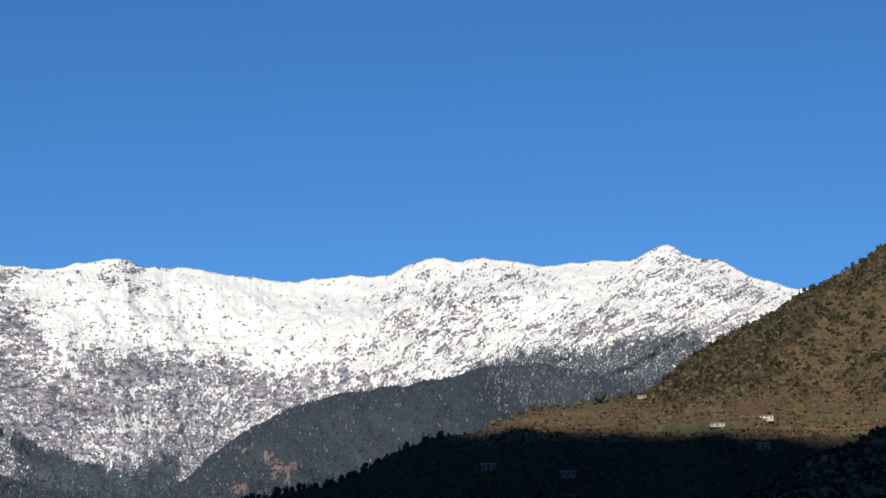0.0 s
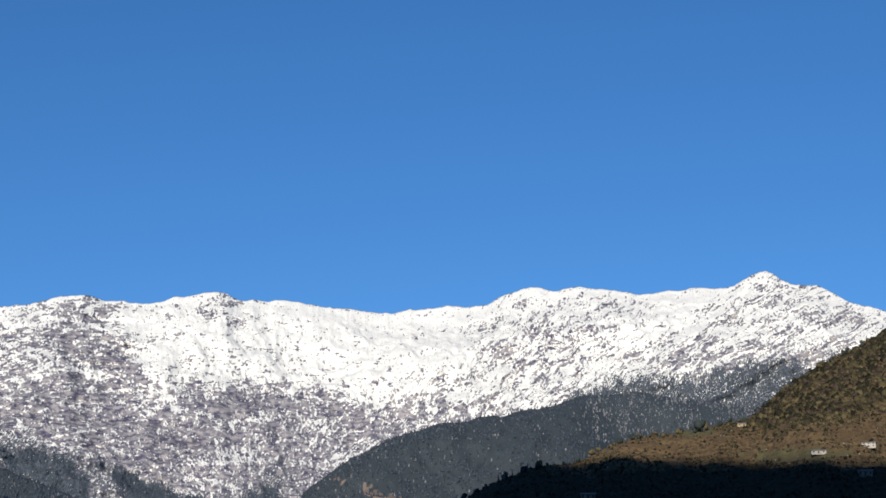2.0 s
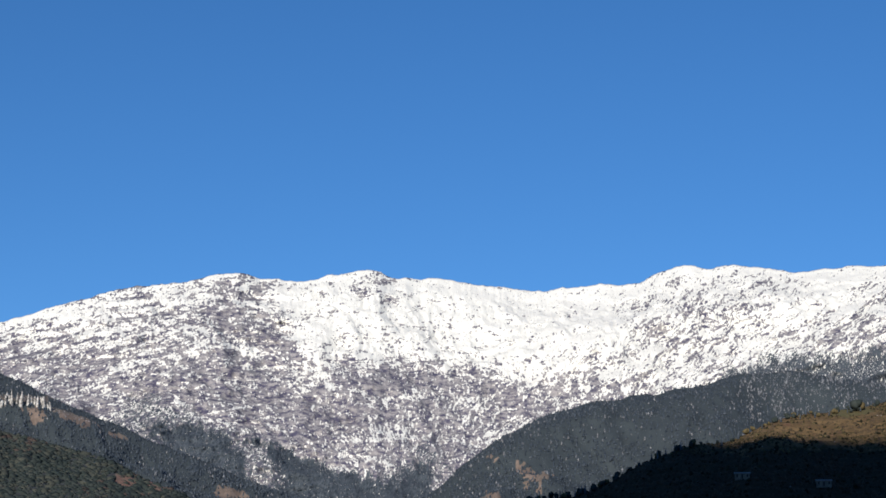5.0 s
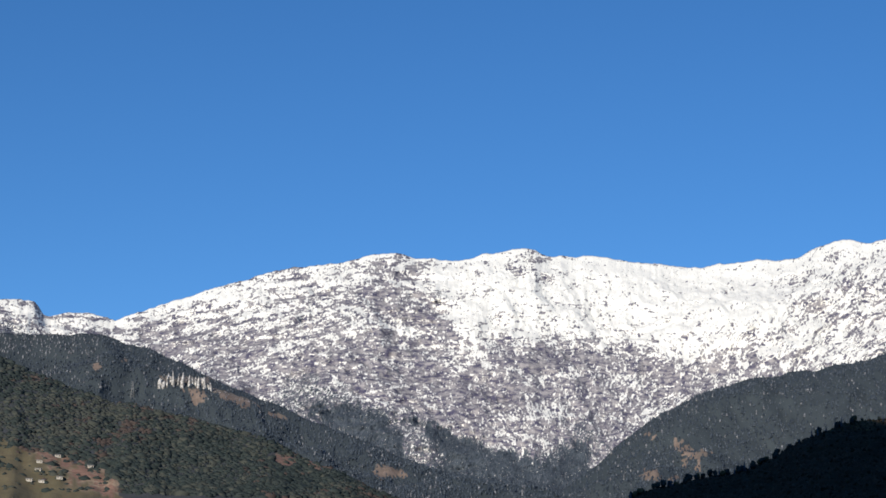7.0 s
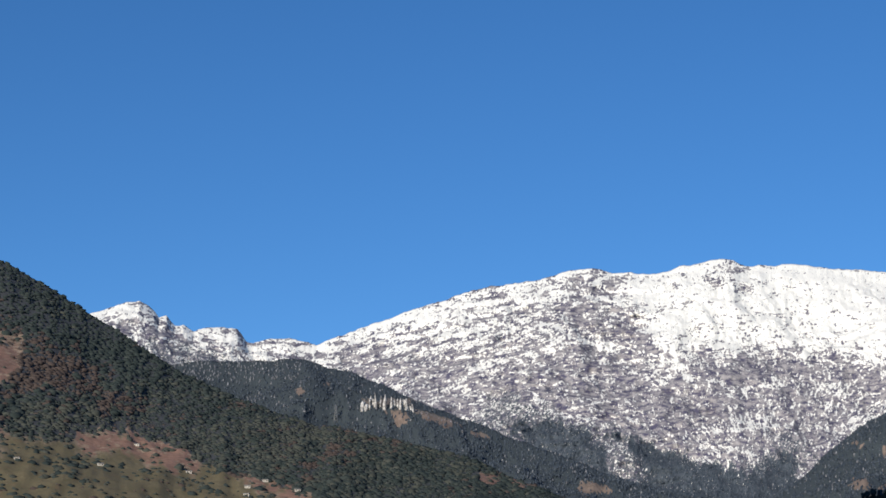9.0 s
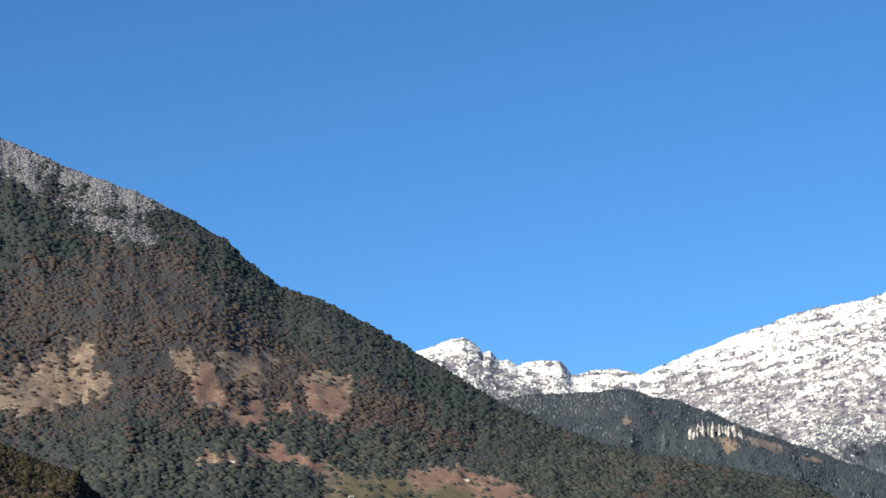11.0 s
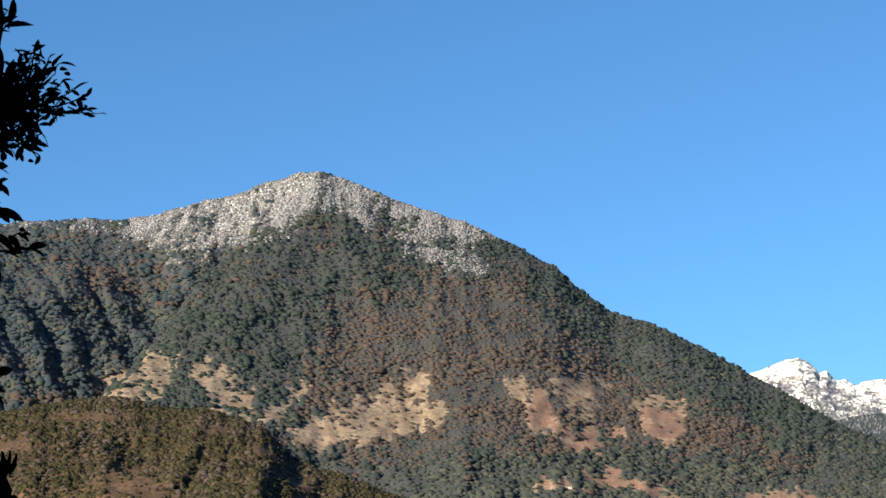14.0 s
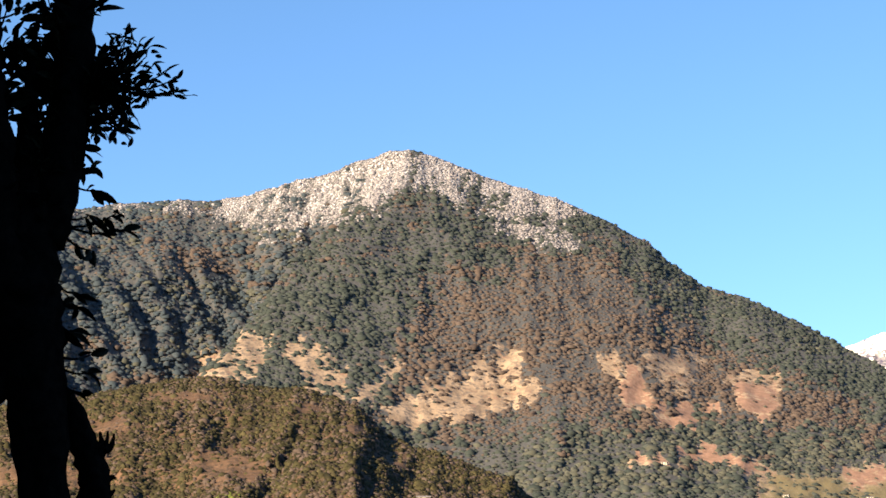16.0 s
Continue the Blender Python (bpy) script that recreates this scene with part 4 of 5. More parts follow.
# wooded spur: 'wood' runs full below the shade line to deepen it by colour
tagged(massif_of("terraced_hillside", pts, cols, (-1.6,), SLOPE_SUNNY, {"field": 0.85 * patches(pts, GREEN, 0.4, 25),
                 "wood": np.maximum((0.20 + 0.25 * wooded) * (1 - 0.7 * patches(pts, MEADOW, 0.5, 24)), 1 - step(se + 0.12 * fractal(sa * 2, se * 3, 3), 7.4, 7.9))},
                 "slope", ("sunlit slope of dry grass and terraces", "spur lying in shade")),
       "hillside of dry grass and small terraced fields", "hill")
p, rng = strew(hillside, -13.6, 7.5, 0.2, 1.0, 2.45, 93)
a, e = angles(p)
tall = step(e + 0.25 * fractal(a * 1.2, e * 2, 4), 8.6, 9.1)
thick = 0.5 + 0.5 * fractal(p[:, 0] / 45, p[:, 1] / 45, 4, 0.6, 7)
keep = (0.62 + 0.6 * thick) * (1 - tall) + tall * np.clip(0.62 + 0.5 * thick, 0, 0.97)
keep = keep * (1 - 0.82 * patches(p, MEADOW, 1.0, 24)) * (1 - 0.9 * patches(p, GREEN, 0.4, 25))
ok = rng.uniform(0, 1, len(p)) < keep
p, tall = p[ok], tall[ok]
low = rng.uniform(0, 1, len(p)) < 0.45
h = np.clip(rng.lognormal(0, 0.3, len(p)), 0.45, 2.0) * (1.9 + 1.7 * tall) * np.where(low, 0.8, 1.3)
wide = np.where(low, 1.6, 1.0)
# below the shade line most turn umber, whose paler tone lifts the shade
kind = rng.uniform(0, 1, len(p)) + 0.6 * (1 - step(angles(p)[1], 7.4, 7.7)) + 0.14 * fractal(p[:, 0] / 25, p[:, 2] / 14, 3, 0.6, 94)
for lo, hi, mat, name, label in ((-9, 0.36, LEAF_OLIVE, "scrub", "olive green bushes on the sunlit hillside"), (0.36, 0.86, LEAF_DUSK, "evergreen_forest", "dark green trees and shadow tones on the sunlit hillside"),
                                 (0.86, 9, LEAF_UMBER, "leafless_forest", "leafless brown trees on the hillside, their paler tone lifting its shaded part")):
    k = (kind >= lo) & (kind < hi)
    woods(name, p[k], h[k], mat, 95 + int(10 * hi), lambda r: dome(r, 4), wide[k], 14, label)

shaded_spur = Massif([(-50, 9.5, 1150), (-16, 9.6, 1080), (-12.37, 7.95, 1050), (-11.77, 7.6, 1040), (-10.98, 7.3, 1030), (-9.72, 6.7, 1010), (-8.13, 5.9, 990), (-6, 4.5, 970), (-2, 2.8, 950)],
                     760, 2.6, 1.0, jag=(1.5, 20), folds=(8, 90), gullies=(4, 60), seed=97, top=0.2)
tagged(sheet("shaded_hill", shaded_spur.grid(-45, -2, 160, 60), SLOPE_SUNNY, None), "low wooded hill lying in deep shade", "hill")
p, rng = strew(shaded_spur, -14.5, -7, 0.3, 1.0, 4.0, 98)
woods("evergreen_forest", p, rng.uniform(0.6, 1.4, len(p)) * 4.5, LEAF_DUSK, 99, dome, 1.0, 10, "dark trees on the shaded hill")

# the mountain behind the viewpoint, whose shade lies over the spur and the viewpoint
behind = Massif([(100, 5, 2000), (125, 9, 1950), (140, 13.8, 1828), (147.7, 21.4, 1656), (153.4, 29.3, 1565), (158.0, 38.2, 1500), (160.9, 38.4, 1482), (163.3, 38.35, 1464), (164.6, 38.08, 1454), (165.6, 38.06, 1446), (167.2, 37.66, 1436), (169.1, 37.92, 1426), (171.1, 37.32, 1419), (172.2, 36.97, 1414), (173.4, 37.03, 1410), (174.4, 37.2, 1407), (177.1, 36.36, 1411),
                 (192, 33.6, 1432), (212.7, 24.3, 1664), (250, 14, 2000), (275, 8, 2000)],
                620, 2.0, 1.0, jag=(0.5, 40), folds=(20, 200), gullies=(8, 120), seed=103)
tagged(sheet("mountain_behind", behind.grid(100, 275, 300, 24), SLOPE_MOUNTAIN, {"wood": np.full((33, 300), 0.8)}), "wooded mountain that shades the viewpoint", "mountain")


# an unseen bank, added only to cut the skylight on the near tree
bank = Massif([(80, 8, 70), (95, 30, 72), (120, 46, 75), (180, 50, 80), (240, 46, 78), (265, 30, 72), (280, 8, 70)], 9, -2.0, 1.0, jag=(0.5, 8), folds=(1.5, 14), gullies=(0.4, 8), seed=111)
tagged(sheet("sky_blocking_bank", bank.grid(80, 280, 160, 40), SLOPE_VALLEY, {"wood": np.full((49, 160), 0.9)}), "unseen bank added behind the viewpoint to keep skylight off the near tree", "bank")


# ------------------------------------------------------------------ single trees along the crest
def box(bm, x0, x1, y0, y1, z0, z1):
    vs = [bm.verts.new((x, y, z)) for x in (x0, x1) for y in (y0, y1) for z in (z0, z1)]
    for q in ((0, 1, 3, 2), (4, 6, 7, 5), (0, 4, 5, 1), (2, 3, 7, 6), (0, 2, 6, 4), (1, 5, 7, 3)):
        bm.faces.new([vs[i] for i in q])


def tube(bm, line, radii, sides=10, rough=0.0, seed=0):
    """A closed tapering tube along a line of points."""
    rings = []
    line = [Vector(q) for q in line]
    for i, q in enumerate(line):
        way = (line[min(i + 1, len(line) - 1)] - line[max(i - 1, 0)]).normalized()
        u = way.cross(Vector((0.31, 0.95, 0.05))).normalized()
        v = way.cross(u)
        ring_v = []
        for k in range(sides):
            t = 2 * math.pi * k / sides
            rr = radii[i] * (1 + rough * noise.noise(Vector((math.cos(t) * 1.7, math.sin(t) * 1.7, i * 0.55 + seed))))
            ring_v.append(bm.verts.new(q + (u * math.cos(t) + v * math.sin(t)) * rr))
        rings.append(ring_v)
    for r0, r1 in zip(rings, rings[1:]):
        for k in range(sides):
            bm.faces.new((r0[k], r0[(k + 1) % sides], r1[(k + 1) % sides], r1[k])).smooth = True
    bm.faces.new(rings[0][::-1])
    bm.faces.new(rings[-1])


def small_tree(seed, conifer, mat, label):
    rng = np.random.default_rng(seed)
    tree = tagged(new("tree"), label, "tree", "trees along the crest")
    bm = bmesh.new()
    tube(bm, [(0, 0, -0.8), (0.05, 0, 0.2), (0, 0.05, 0.75)], [0.05, 0.035, 0.012], 6)
    part("trunk", bm, BARK, tree)
    v, f = fir(rng, 5, 7) if conifer else crown(rng, 9)
    me = mesh_of("crown", v, f, mat)
    ob = new("crown", me)
    ob.parent = tree
    return tree


def on_slope(hill, a, e):
    """The spot on a slope that shows at this bearing and height angle."""
    s = np.linspace(0.02, 1, 600)
    q = hill.at(np.full(600, a), s)
    return Vector(q[int(np.argmax(angles(q)[1] >= e))] if angles(q)[1].max() >= e else q[-1])


models = [small_tree(1, False, LEAF_GREEN, "rounded dark green tree on the hill crest"), small_tree(2, True, LEAF_FIR, "slender dark conifer on the hill crest"), small_tree(3, False, LEAF_OLIVE, "bushy olive tree on the hill crest"),
          small_tree(4, True, LEAF_FIR, "slender dark conifer on the hill crest"), small_tree(5, False, LEAF_GREEN, "rounded dark green tree on the hill crest")]
rng = np.random.default_rng(5)
first = [True] * 5
for i in range(190):
    a = rng.uniform(-12.8, 6.4)
    k = int(rng.integers(0, 5))
    q = hillside.at(a, rng.uniform(0.975, 1.0))
    h = rng.uniform(2.6, 6.0) if a > -2 else rng.uniform(2.6, 5)
    w = h * rng.uniform(0.75, 1.15) * (0.9 if k in (1, 3) else 1.0)
    m = Matrix.Translation(q) @ Matrix.Rotation(rng.uniform(0, 6.28), 4, "Z") @ Matrix.Diagonal((w, w, h, 1))
    if first[k]:
        models[k].matrix_basis, first[k] = m, False
    else:
        copy_thing(models[k], m).scale = (w, w, h)
q = on_slope(hillside, -4.45, 8.68)
copy_thing(models[0], Matrix.Translation(q)).scale = (10, 10, 9)
copy_thing(models[2], Matrix.Translation(q + Vector((3, 2, 0)))).scale = (8, 8, 8)


# ------------------------------------------------------------------ houses
def house(length, depth, tall, storeys, label, wall_mat):
    """A low hill house: walls, gable roof, and a row of openings on its valley side."""
    ob = tagged(new("house"), label, "house", "hillside houses")
    bm = bmesh.new()
    box(bm, -length / 2, length / 2, -depth / 2, depth / 2, -0.8, tall)
    part("wall", bm, wall_mat, ob)
    bm = bmesh.new()
    over, rise, thick_r = 0.5, depth * 0.15, 0.15
    prof = [(-depth / 2 - over, tall - 0.15), (0, tall + rise), (depth / 2 + over, tall - 0.15)]
    ring_a = [bm.verts.new((-length / 2 - over, y, z + o)) for o in (0, thick_r) for y, z in prof]
    ring_b = [bm.verts.new((length / 2 + over, y, z + o)) for o in (0, thick_r) for y, z in prof]
    for i0, i1 in ((0, 1), (1, 2), (2, 5), (5, 4), (4, 3), (3, 0)):
        bm.faces.new((ring_a[i0], ring_a[i1], ring_b[i1], ring_b[i0]))
    for rr in (ring_a, ring_b):
        bm.faces.new((rr[0], rr[1], rr[4], rr[3]))
        bm.faces.new((rr[1], rr[2], rr[5], rr[4]))
    part("roof", bm, TIN, ob)
    n = max(2, int(length / 2.6))
    for st in range(storeys):
        z0 = st * tall / storeys
        for i in range(n):
            x = (i + 0.5) / n * length - length / 2
            bm = bmesh.new()
            door = st == 0 and i == n // 2
            box(bm, x - 0.45, x + 0.45, -depth / 2 - 0.05, -depth / 2 + 0.1, z0 + (0.05 if door else 0.35) * tall / storeys, z0 + 0.78 * tall / storeys)
            part("door" if door else "window", bm, TIMBER, ob)
    return ob


def stand(ob, hill, a, e, turn=0.0):
    ob.matrix_basis = Matrix.Translation(on_slope(hill, a, e) + Vector((0, 0, 0.2))) @ Matrix.Rotation(radians(a + turn), 4, "Z")


long_house = house(9.5, 4.0, 1.9, 1, "long low whitewashed house on a terrace", WHITEWASH)
stand(long_house, hillside, -7.72, 7.93, 4)
stand(house(9.0, 4.0, 3.0, 2, "pale two-storey house with dark windows", WHITEWASH), hillside, -9.11, 8.1, -8)
stand(house(6.5, 4.0, 2.0, 1, "small tan house beside the wood", OCHRE), hillside, -5.62, 8.80, 10)
shade_house = house(9.0, 4.5, 3.4, 1, "farmhouse lying in shade, its walls coloured dimmer to stay faint", DIM_PLASTER)
stand(shade_house, hillside, -1.26, 6.85)
for a, e in ((-3.49, 6.62), (-8.96, 7.32)):
    ob = copy_thing(shade_house, Matrix())
    stand(ob, hillside, a, e, 6)
hut = house(6.0, 3.6, 2.2, 1, "small whitewashed hut among terraced fields", WHITEWASH)
stand(hut, mountain, 22.85, 6.36)
for a, e in ((22.87, 6.14), (22.36, 6.54), (22.28, 5.94), (22.75, 5.82), (21.45, 6.28), (23.1, 5.85), (25.96, 7.48), (26.95, 6.92), (24.5, 6.75), (29.23, 7.02), (32.58, 8.0), (31.43, 6.78)):
    stand(copy_thing(hut, Matrix()), mountain, a, e, a * 37 % 40 - 20)
stand(copy_thing(hut, Matrix()), foothill, 39.38, 7.0)

p, rng = strew(hillside, -13.2, -1.0, 0.3, 0.95, 5.0, 131)
a, e = angles(p)
p = p[(rng.uniform(0, 1, len(p)) < 0.05) & (e > 7.6) & (e < 9.0)]
woods("boulders", p, rng.uniform(0.4, 1.1, len(p)), STONE, 132, dome, 1.6, 8, "pale boulders strewn over the terraced hillside", "boulders")


def cliff(count, seed):
    """A broken cliff: a row of leaning snow-dusted fins."""
    rng = np.random.default_rng(seed)
    ob = tagged(new("cliff"), "pale snow-dusted cliff of upright rock fins", "cliff")
    for i in range(count):
        t = (i + 0.5) / count * 2 - 1
        x, y0 = t * 42 + rng.uniform(-3, 3), rng.uniform(-7, 7)
        tall, w = rng.uniform(8, 25) * (0.35 + 0.65 * math.sin(math.pi * min(1, (t + 1.15) / 2.2)) ** 0.7), rng.uniform(1.4, 3.8)
        bm = bmesh.new()
        lean = rng.uniform(-4, 2)
        tube(bm, [(x, y0, -14), (x + lean * 0.2, y0, 0), (x + lean * 0.7, y0 + 2, tall * 0.6), (x + lean, y0 + 4, tall)], [w * 1.2, w, w * 0.75, w * 0.15], 7, 0.7, i * 3.7)
        part("fin", bm, CHALK, ob)
    return ob


stand(cliff(22, 9), left_ridge, 18.95, 8.62)


def pylon(tall):
    """A lattice mast: four leaning legs, cross braces and three pairs of arms."""
    ob = tagged(new("power_pylon"), "pale grey steel lattice power pylon above the forest", "pylon")
    foot, head = tall * 0.11, tall * 0.03
    for sx, sy in ((-1, -1), (-1, 1), (1, -1), (1, 1)):
        bm = bmesh.new()
        tube(bm, [(sx * foot, sy * foot, -2), (sx * head, sy * head, tall * 0.96)], [0.32, 0.22], 6)
        part("leg", bm, STEEL, ob)
    for i in range(7):
        t0, t1 = i / 7, (i + 1) / 7
        w0, w1 = foot + (head - foot) * t0, foot + (head - foot) * t1
        for sy in (-1, 1):
            bm = bmesh.new()
            tube(bm, [(-w0, sy * w0, t0 * tall * 0.96), (w1, sy * w1, t1 * tall * 0.96)], [0.15, 0.15], 5)
            tube(bm, [(w0, sy * w0, t0 * tall * 0.96), (-w1, sy * w1, t1 * tall * 0.96)], [0.15, 0.15], 5)
            part("brace", bm, STEEL, ob)
    for z, w in ((0.72, 0.13), (0.83, 0.11), (0.94, 0.09)):
        bm = bmesh.new()
        tube(bm, [(-w * tall, 0, z * tall + 0.4), (0, 0, z * tall), (w * tall, 0, z * tall + 0.4)], [0.1, 0.3, 0.1], 6)
        part("arm", bm, STEEL, ob)
    return ob


stand(pylon(27.0), left_ridge, 20.4, 8.22)

# ------------------------------------------------------------------ the near tree
TREE_AZ, TREE_R = 50.29, 11.0
tree_spot = Vector((-math.sin(radians(TREE_AZ)) * TREE_R, math.cos(radians(TREE_AZ)) * TREE_R, 0))
near_tree = tagged(new("tree"), "dark silhouetted tree with a forked trunk and long narrow leaves", "tree")
near_tree.matrix_basis = Matrix.Translation(tree_spot) @ Matrix.Rotation(radians(TREE_AZ), 4, "Z")
base_z = float(ground_height(tree_spot.x, tree_spot.y))


def limb(name, line, radii, label="", sides=14, rough=0.35, parent=None):
    """A limb: the line is smoothed into many short pieces. Across, away, up."""
    t = np.linspace(0, len(line) - 1, (len(line) - 1) * 6 + 1)
    k = np.arange(len(line))
    fine = np.stack([np.interp(t, k, np.array(line)[:, c]) for c in range(3)], -1)
    for _ in range(4):
        fine[1:-1] = (fine[:-2] + 2 * fine[1:-1] + fine[2:]) / 4
    bm = bmesh.new()
    tube(bm, fine, np.interp(t, k, radii), sides, rough, len(line) * 3.1 + radii[0] * 50)
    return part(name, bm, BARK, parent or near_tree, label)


limb("trunk", [(0.2, 0, base_z - 0.3), (0.17, 0, 0.8), (0.12, 0, 2.0), (0.075, 0, 2.95), (0.0, 0, 3.5), (-0.06, 0, 3.94), (-0.085, 0, 4.15), (-0.09, 0, 4.45), (-0.1, 0.0, 4.75), (-0.11, 0, 5.0), (-0.12, 0, 5.3), (-0.1, 0, 5.6)],
     [0.30, 0.21, 0.16, 0.132, 0.160, 0.168, 0.165, 0.15, 0.10, 0.06, 0.03, 0.012], "thick trunk with rough bark, coloured silhouette black", 18)
limb("limb", [(-0.02, 0, 4.35), (0.048, 0.02, 4.68), (0.104, 0.05, 5.1), (0.12, 0.1, 5.44), (0.112, 0.15, 5.78), (0.085, 0.2, 6.3), (0.2, 0.3, 7.2)], [0.13, 0.13, 0.120, 0.112, 0.104, 0.09, 0.06])
limb("limb", [(-0.05, 0, 3.85), (-0.17, -0.02, 4.1), (-0.27, -0.05, 4.4), (-0.34, -0.08, 4.75), (-0.39, -0.1, 5.1), (-0.43, -0.12, 5.4), (-0.46, -0.15, 5.75), (-0.52, -0.2, 6.3), (-0.7, -0.3, 7.2)],
     [0.13, 0.15, 0.165, 0.165, 0.16, 0.155, 0.148, 0.13, 0.09])
limb("limb", [(0.03, 0.05, 3.62), (0.14, 0.1, 3.5), (0.255, 0.14, 3.29), (0.315, 0.16, 3.14), (0.335, 0.16, 3.0), (0.31, 0.15, 2.85), (0.29, 0.12, 2.5), (0.3, 0.1, base_z)], [0.06, 0.07, 0.075, 0.078, 0.09, 0.115, 0.13, 0.17], "leaning second stem", 14, 0.5)
limb("limb", [(-0.13, 0, 3.62), (-0.22, -0.03, 3.49), (-0.33, -0.05, 3.42), (-0.46, -0.05, 3.47), (-0.62, -0.05, 3.72)], [0.06, 0.05, 0.042, 0.034, 0.02], "drooping side branch", 10, 0.6)
for line in (((0.33, 0.15, 3.18), (0.385, 0.15, 3.25), (0.39, 0.15, 3.35)), ((0.38, 0.15, 3.24), (0.415, 0.15, 3.27), (0.425, 0.15, 3.335)), ((0.35, 0.15, 3.2), (0.36, 0.15, 3.29), (0.345, 0.15, 3.345)),
             ((0.36, 0.15, 3.05), (0.42, 0.15, 3.1), (0.445, 0.15, 3.09)), ((0.36, 0.15, 2.98), (0.42, 0.15, 3.01), (0.44, 0.15, 3.03))):
    limb("stub", line, [0.03, 0.017, 0.006], sides=8)


def leaf_mesh(length, width, curl, fold):
    """A long narrow leaf with a fold along its rib, drooping to its tip."""
    n, rows_v = 5, []
    bm = bmesh.new()
    for i in range(n):
        t = i / (n - 1)
        w = width * math.sin(math.pi * min(1, t * 0.93 + 0.06)) ** 0.65 * (1 - 0.12 * t)
        z = -curl * t * t
        rows_v.append([bm.verts.new((-w / 2, length * t, z + fold * w)), bm.verts.new((0, length * t, z)), bm.verts.new((w / 2, length * t, z + fold * w))])
    for a, b in zip(rows_v, rows_v[1:]):
        for k in (0, 1):
            bm.faces.new((a[k], a[k + 1], b[k + 1], b[k]))
    bmesh.ops.solidify(bm, geom=bm.faces[:], thickness=0.0012)
    me = bpy.data.meshes.new("leaf")
    bm.to_mesh(me)
    bm.free()
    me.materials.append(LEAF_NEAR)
    return me


LEAVES = [leaf_mesh(0.115, 0.050, 0.02, 0.2), leaf_mesh(0.10, 0.047, 0.035, 0.3), leaf_mesh(0.125, 0.043, 0.05, 0.15), leaf_mesh(0.08, 0.044, 0.01, 0.25)]
rng = np.random.default_rng(77)
leaf_count, loose = 0, []


def sprig(start, tip, leaves, spread=0.06, size=1.0, thick_t=0.008):
    """A twig with narrow leaves round its outer half."""
    global leaf_count
    start, tip = Vector(start), Vector(tip)
    mid = (start + tip) / 2 + Vector((0, 0, -0.12 * (tip - start).length))
    limb("twig", [start, mid, tip], [thick_t, thick_t * 0.8, thick_t * 0.4], sides=6, rough=0.1)
    way = (tip - start).normalized()
    for i in range(leaves):
        t = rng.uniform(0.35, 1.0) if i else 1.0
        q = start.lerp(mid, t * 2) if t < 0.5 else mid.lerp(tip, t * 2 - 1)
        q = q + Vector(rng.normal(0, spread * (0.35 if i else 0), 3))
        aim = (way * 0.9 + Vector(rng.normal(0, 0.65, 3)) + Vector((0, 0, -0.1))).normalized()
        turn_m = aim.to_track_quat("Y", "Z").to_matrix().to_4x4() @ Matrix.Rotation(rng.uniform(-1.6, 1.6), 4, "Y")
        s = size * rng.uniform(0.75, 1.25)
        m = Matrix.Translation(q) @ turn_m @ Matrix.Scale(s, 4)
        me = LEAVES[int(rng.integers(0, 4))]
        if leaf_count < 300:
            ob = new("leaf", me)
            ob.parent, ob.matrix_basis = near_tree, m
            leaf_count += 1
        else:
            loose.append((me, m))


# single sprigs that stand clear of the trunk: foot, tip, leaves
UPPER_SPRIGS = [((0.12, 0, 4.45), (0.4, 0, 4.55), 5), ((0.12, 0, 4.45), (0.43, 0.03, 4.46), 5), ((0.1, 0, 4.4), (0.27, 0, 4.32), 5), ((0.1, 0, 4.5), (0.24, 0, 4.52), 4),
          ((0.1, 0, 4.72), (0.27, 0, 4.66), 7), ((0.1, 0, 4.8), (0.24, 0, 4.8), 7), ((0.1, 0, 4.9), (0.2, 0, 4.9), 6), ((0.14, 0, 5.62), (0.25, 0, 5.75), 4),
          ((0.14, 0, 5.7), (0.24, 0, 5.82), 3)]
LOWER_SPRIGS = [((0.08, 0, 4.12), (0.18, 0.02, 4.08), 4), ((0.08, 0, 4.05), (0.19, 0, 4.0), 4), ((0.09, 0, 3.92), (0.17, 0, 3.86), 5), ((0.12, 0, 3.72), (0.28, 0, 3.74), 4),
          ((0.12, 0, 3.66), (0.28, 0, 3.64), 4), ((0.12, 0, 3.58), (0.24, 0, 3.53), 4)]
LEFT_SPRIGS = [((-0.2, 0, 4.05), (-0.35, 0, 4.0), 6), ((-0.22, 0, 3.98), (-0.29, 0, 3.9), 4), ((-0.2, 0, 3.8), (-0.28, 0, 3.78), 4), ((-0.16, 0, 3.7), (-0.28, 0, 3.64), 6),
          ((-0.16, 0, 3.62), (-0.25, 0, 3.57), 5), ((-0.18, 0, 4.0), (-0.38, 0.03, 4.08), 8), ((-0.18, 0, 3.92), (-0.36, 0, 3.93), 7), ((-0.18, 0, 3.8), (-0.36, 0.02, 3.84), 7),
          ((-0.16, 0, 3.72), (-0.33, 0, 3.7), 7), ((-0.14, 0, 3.58), (-0.3, 0.02, 3.6), 6), ((-0.24, 0, 4.2), (-0.42, 0, 4.25), 7), ((-0.26, 0, 4.35), (-0.45, 0, 4.4), 8)]
for start, tip, n in UPPER_SPRIGS + LOWER_SPRIGS + LEFT_SPRIGS:
    sprig(start, tip, n, 0.04)
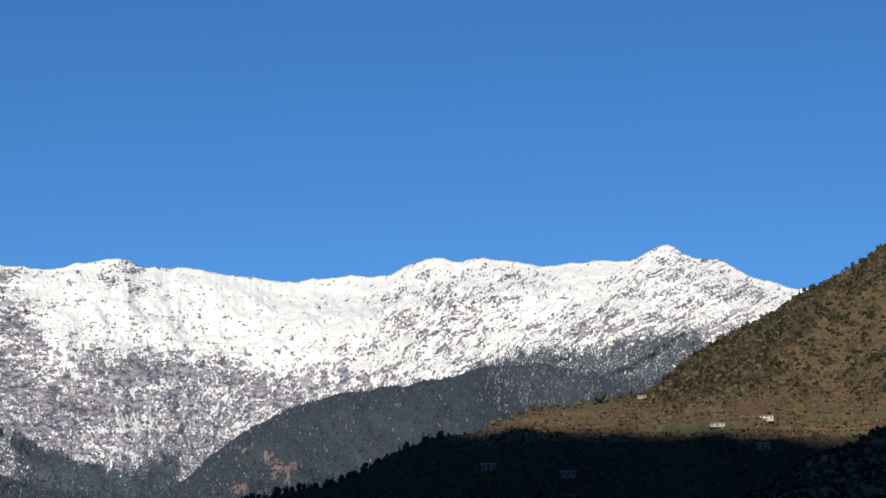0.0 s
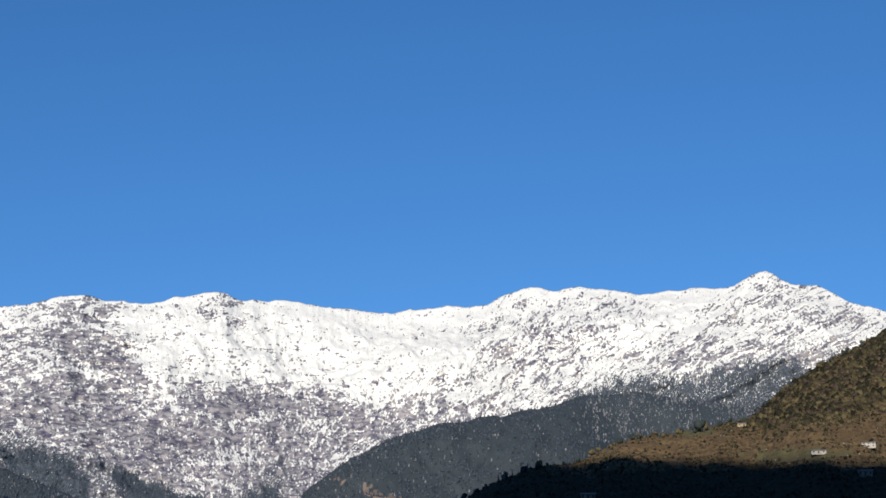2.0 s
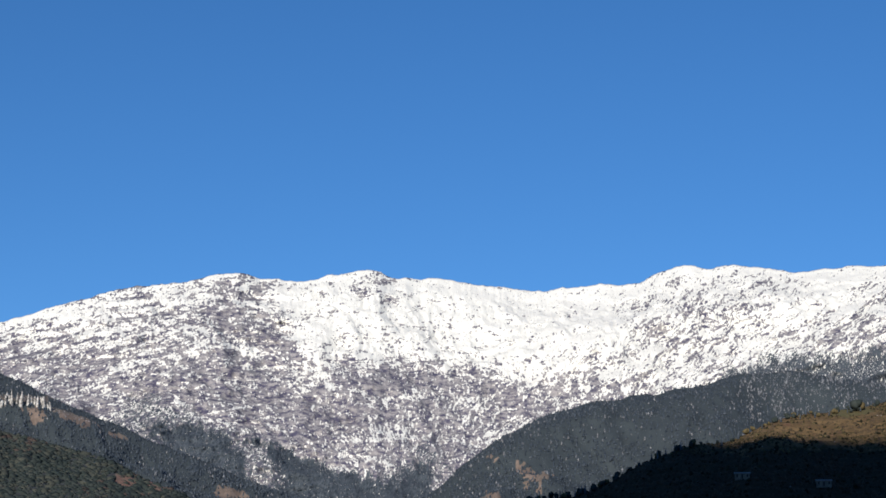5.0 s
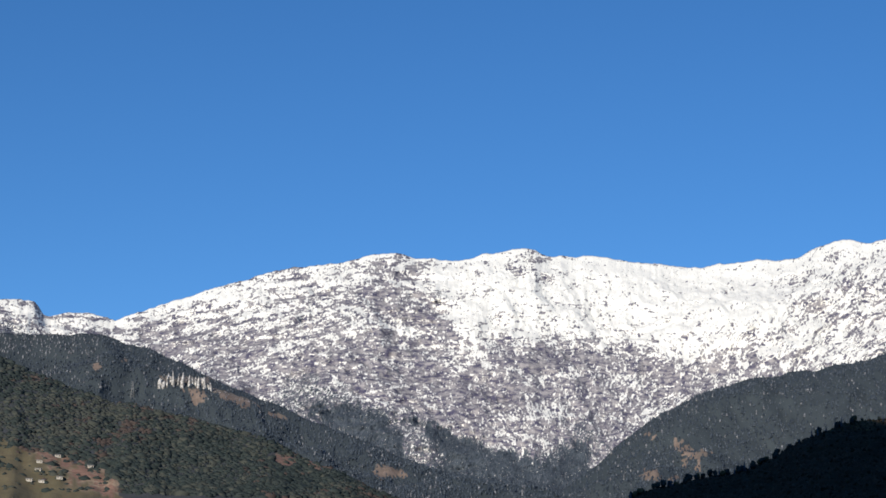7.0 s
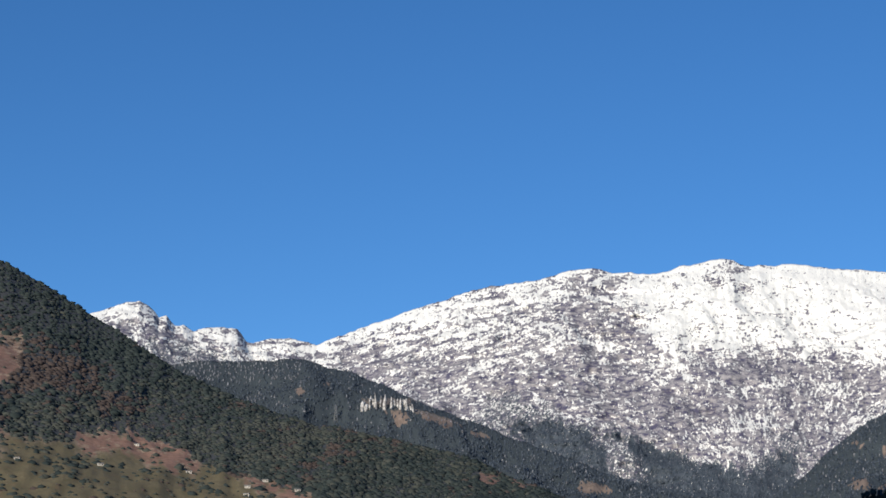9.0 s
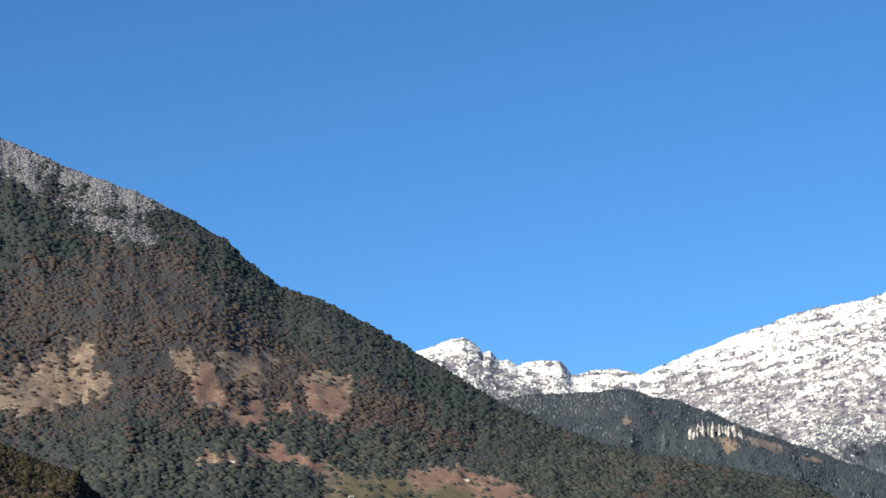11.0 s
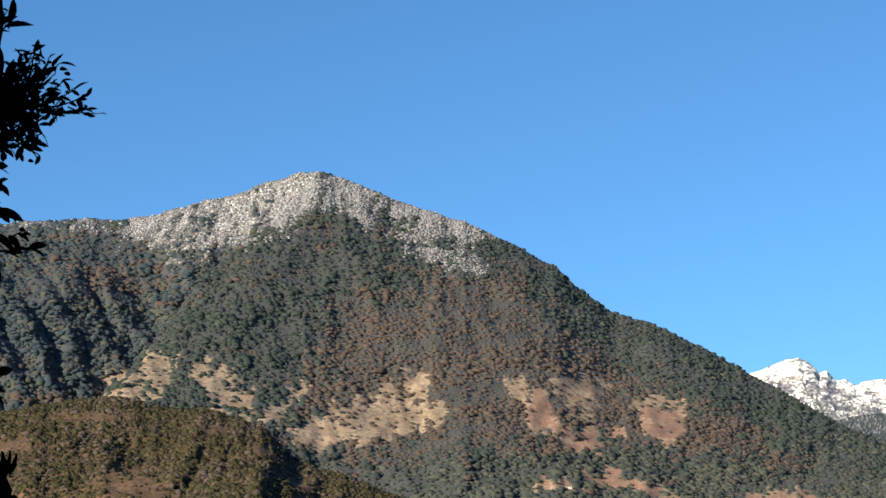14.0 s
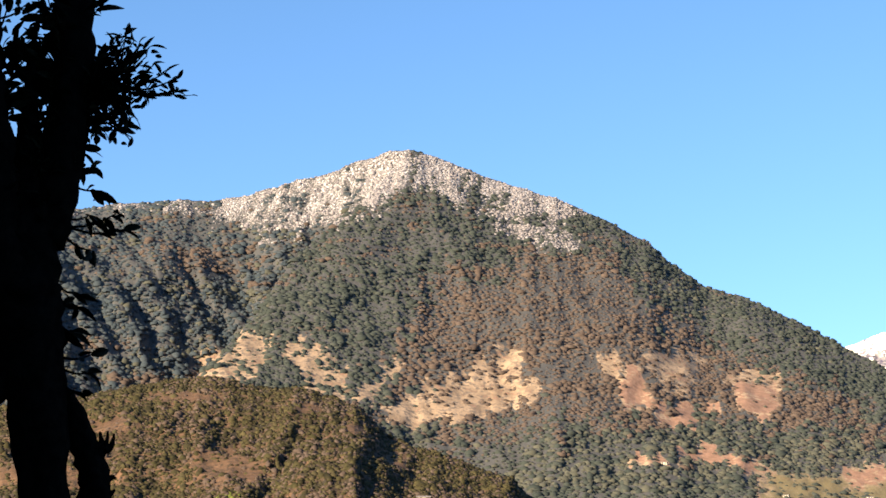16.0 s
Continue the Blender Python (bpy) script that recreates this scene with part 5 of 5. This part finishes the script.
# the full spray on the right-hand limb
for i in range(58):
    t, q = rng.uniform(0, 2 * math.pi), math.sqrt(rng.uniform(0, 1))
    tip = (0.385 + 0.20 * q * math.cos(t), rng.uniform(-0.14, 0.15), 5.38 + 0.21 * q * math.sin(t)) if i < 46 else (rng.uniform(0.24, 0.48), rng.uniform(-0.1, 0.1), rng.uniform(4.95, 5.15))
    sprig((0.14, 0.05, rng.uniform(5.05, 5.4)), tip, 9, 0.08, 0.62)
for tip in ((0.70, 0, 5.27), (0.70, 0, 5.35), (0.68, 0.02, 5.28), (0.63, 0, 5.38), (0.57, 0.03, 5.44), (0.48, 0, 5.55), (0.40, 0, 5.58), (0.42, 0, 5.03), (0.36, 0, 4.98)):
    sprig((0.35, 0, 5.27), tip, 7, 0.035, 0.62)
sprig((0.6, 0, 5.28), (0.78, 0, 5.255), 5, 0.02, 0.42, 0.005)
# leaves between and left of the limbs
for i in range(124):
    a = rng.uniform(0, 1)
    tip = (rng.uniform(-0.30, 0.02), rng.uniform(-0.15, 0.1), 4.3 + 1.5 * rng.uniform(0, 1) ** 0.85) if a < 0.7 else (rng.uniform(-0.66, -0.40), rng.uniform(-0.1, 0.1), rng.uniform(4.25, 5.4))
    start = ((0.06, 0.05, tip[2] - 0.1) if tip[0] > -0.12 else (-0.3, 0, tip[2] - 0.12)) if a < 0.7 else (-0.3, -0.05, tip[2] - 0.05)
    sprig(start, tip, 7, 0.06, 0.95)
for i in range(16):
    sprig((rng.uniform(-0.5, 0.1), 0, rng.uniform(5.8, 6.6)), (rng.uniform(-0.8, 0.5), rng.uniform(-0.4, 0.4), rng.uniform(6.0, 7.4)), 8, 0.1)
if loose:
    vs, fs, b = [], [], 0
    for me, m in loose:
        vs += [m @ v.co for v in me.vertices]
        fs += [[b + i for i in pl.vertices] for pl in me.polygons]
        b += len(me.vertices)
    me = bpy.data.meshes.new("foliage")
    me.from_pydata(vs, [], fs)
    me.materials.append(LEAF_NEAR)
    ob = new("foliage", me)
    ob.parent = near_tree
    tagged(ob, kind="stuff")
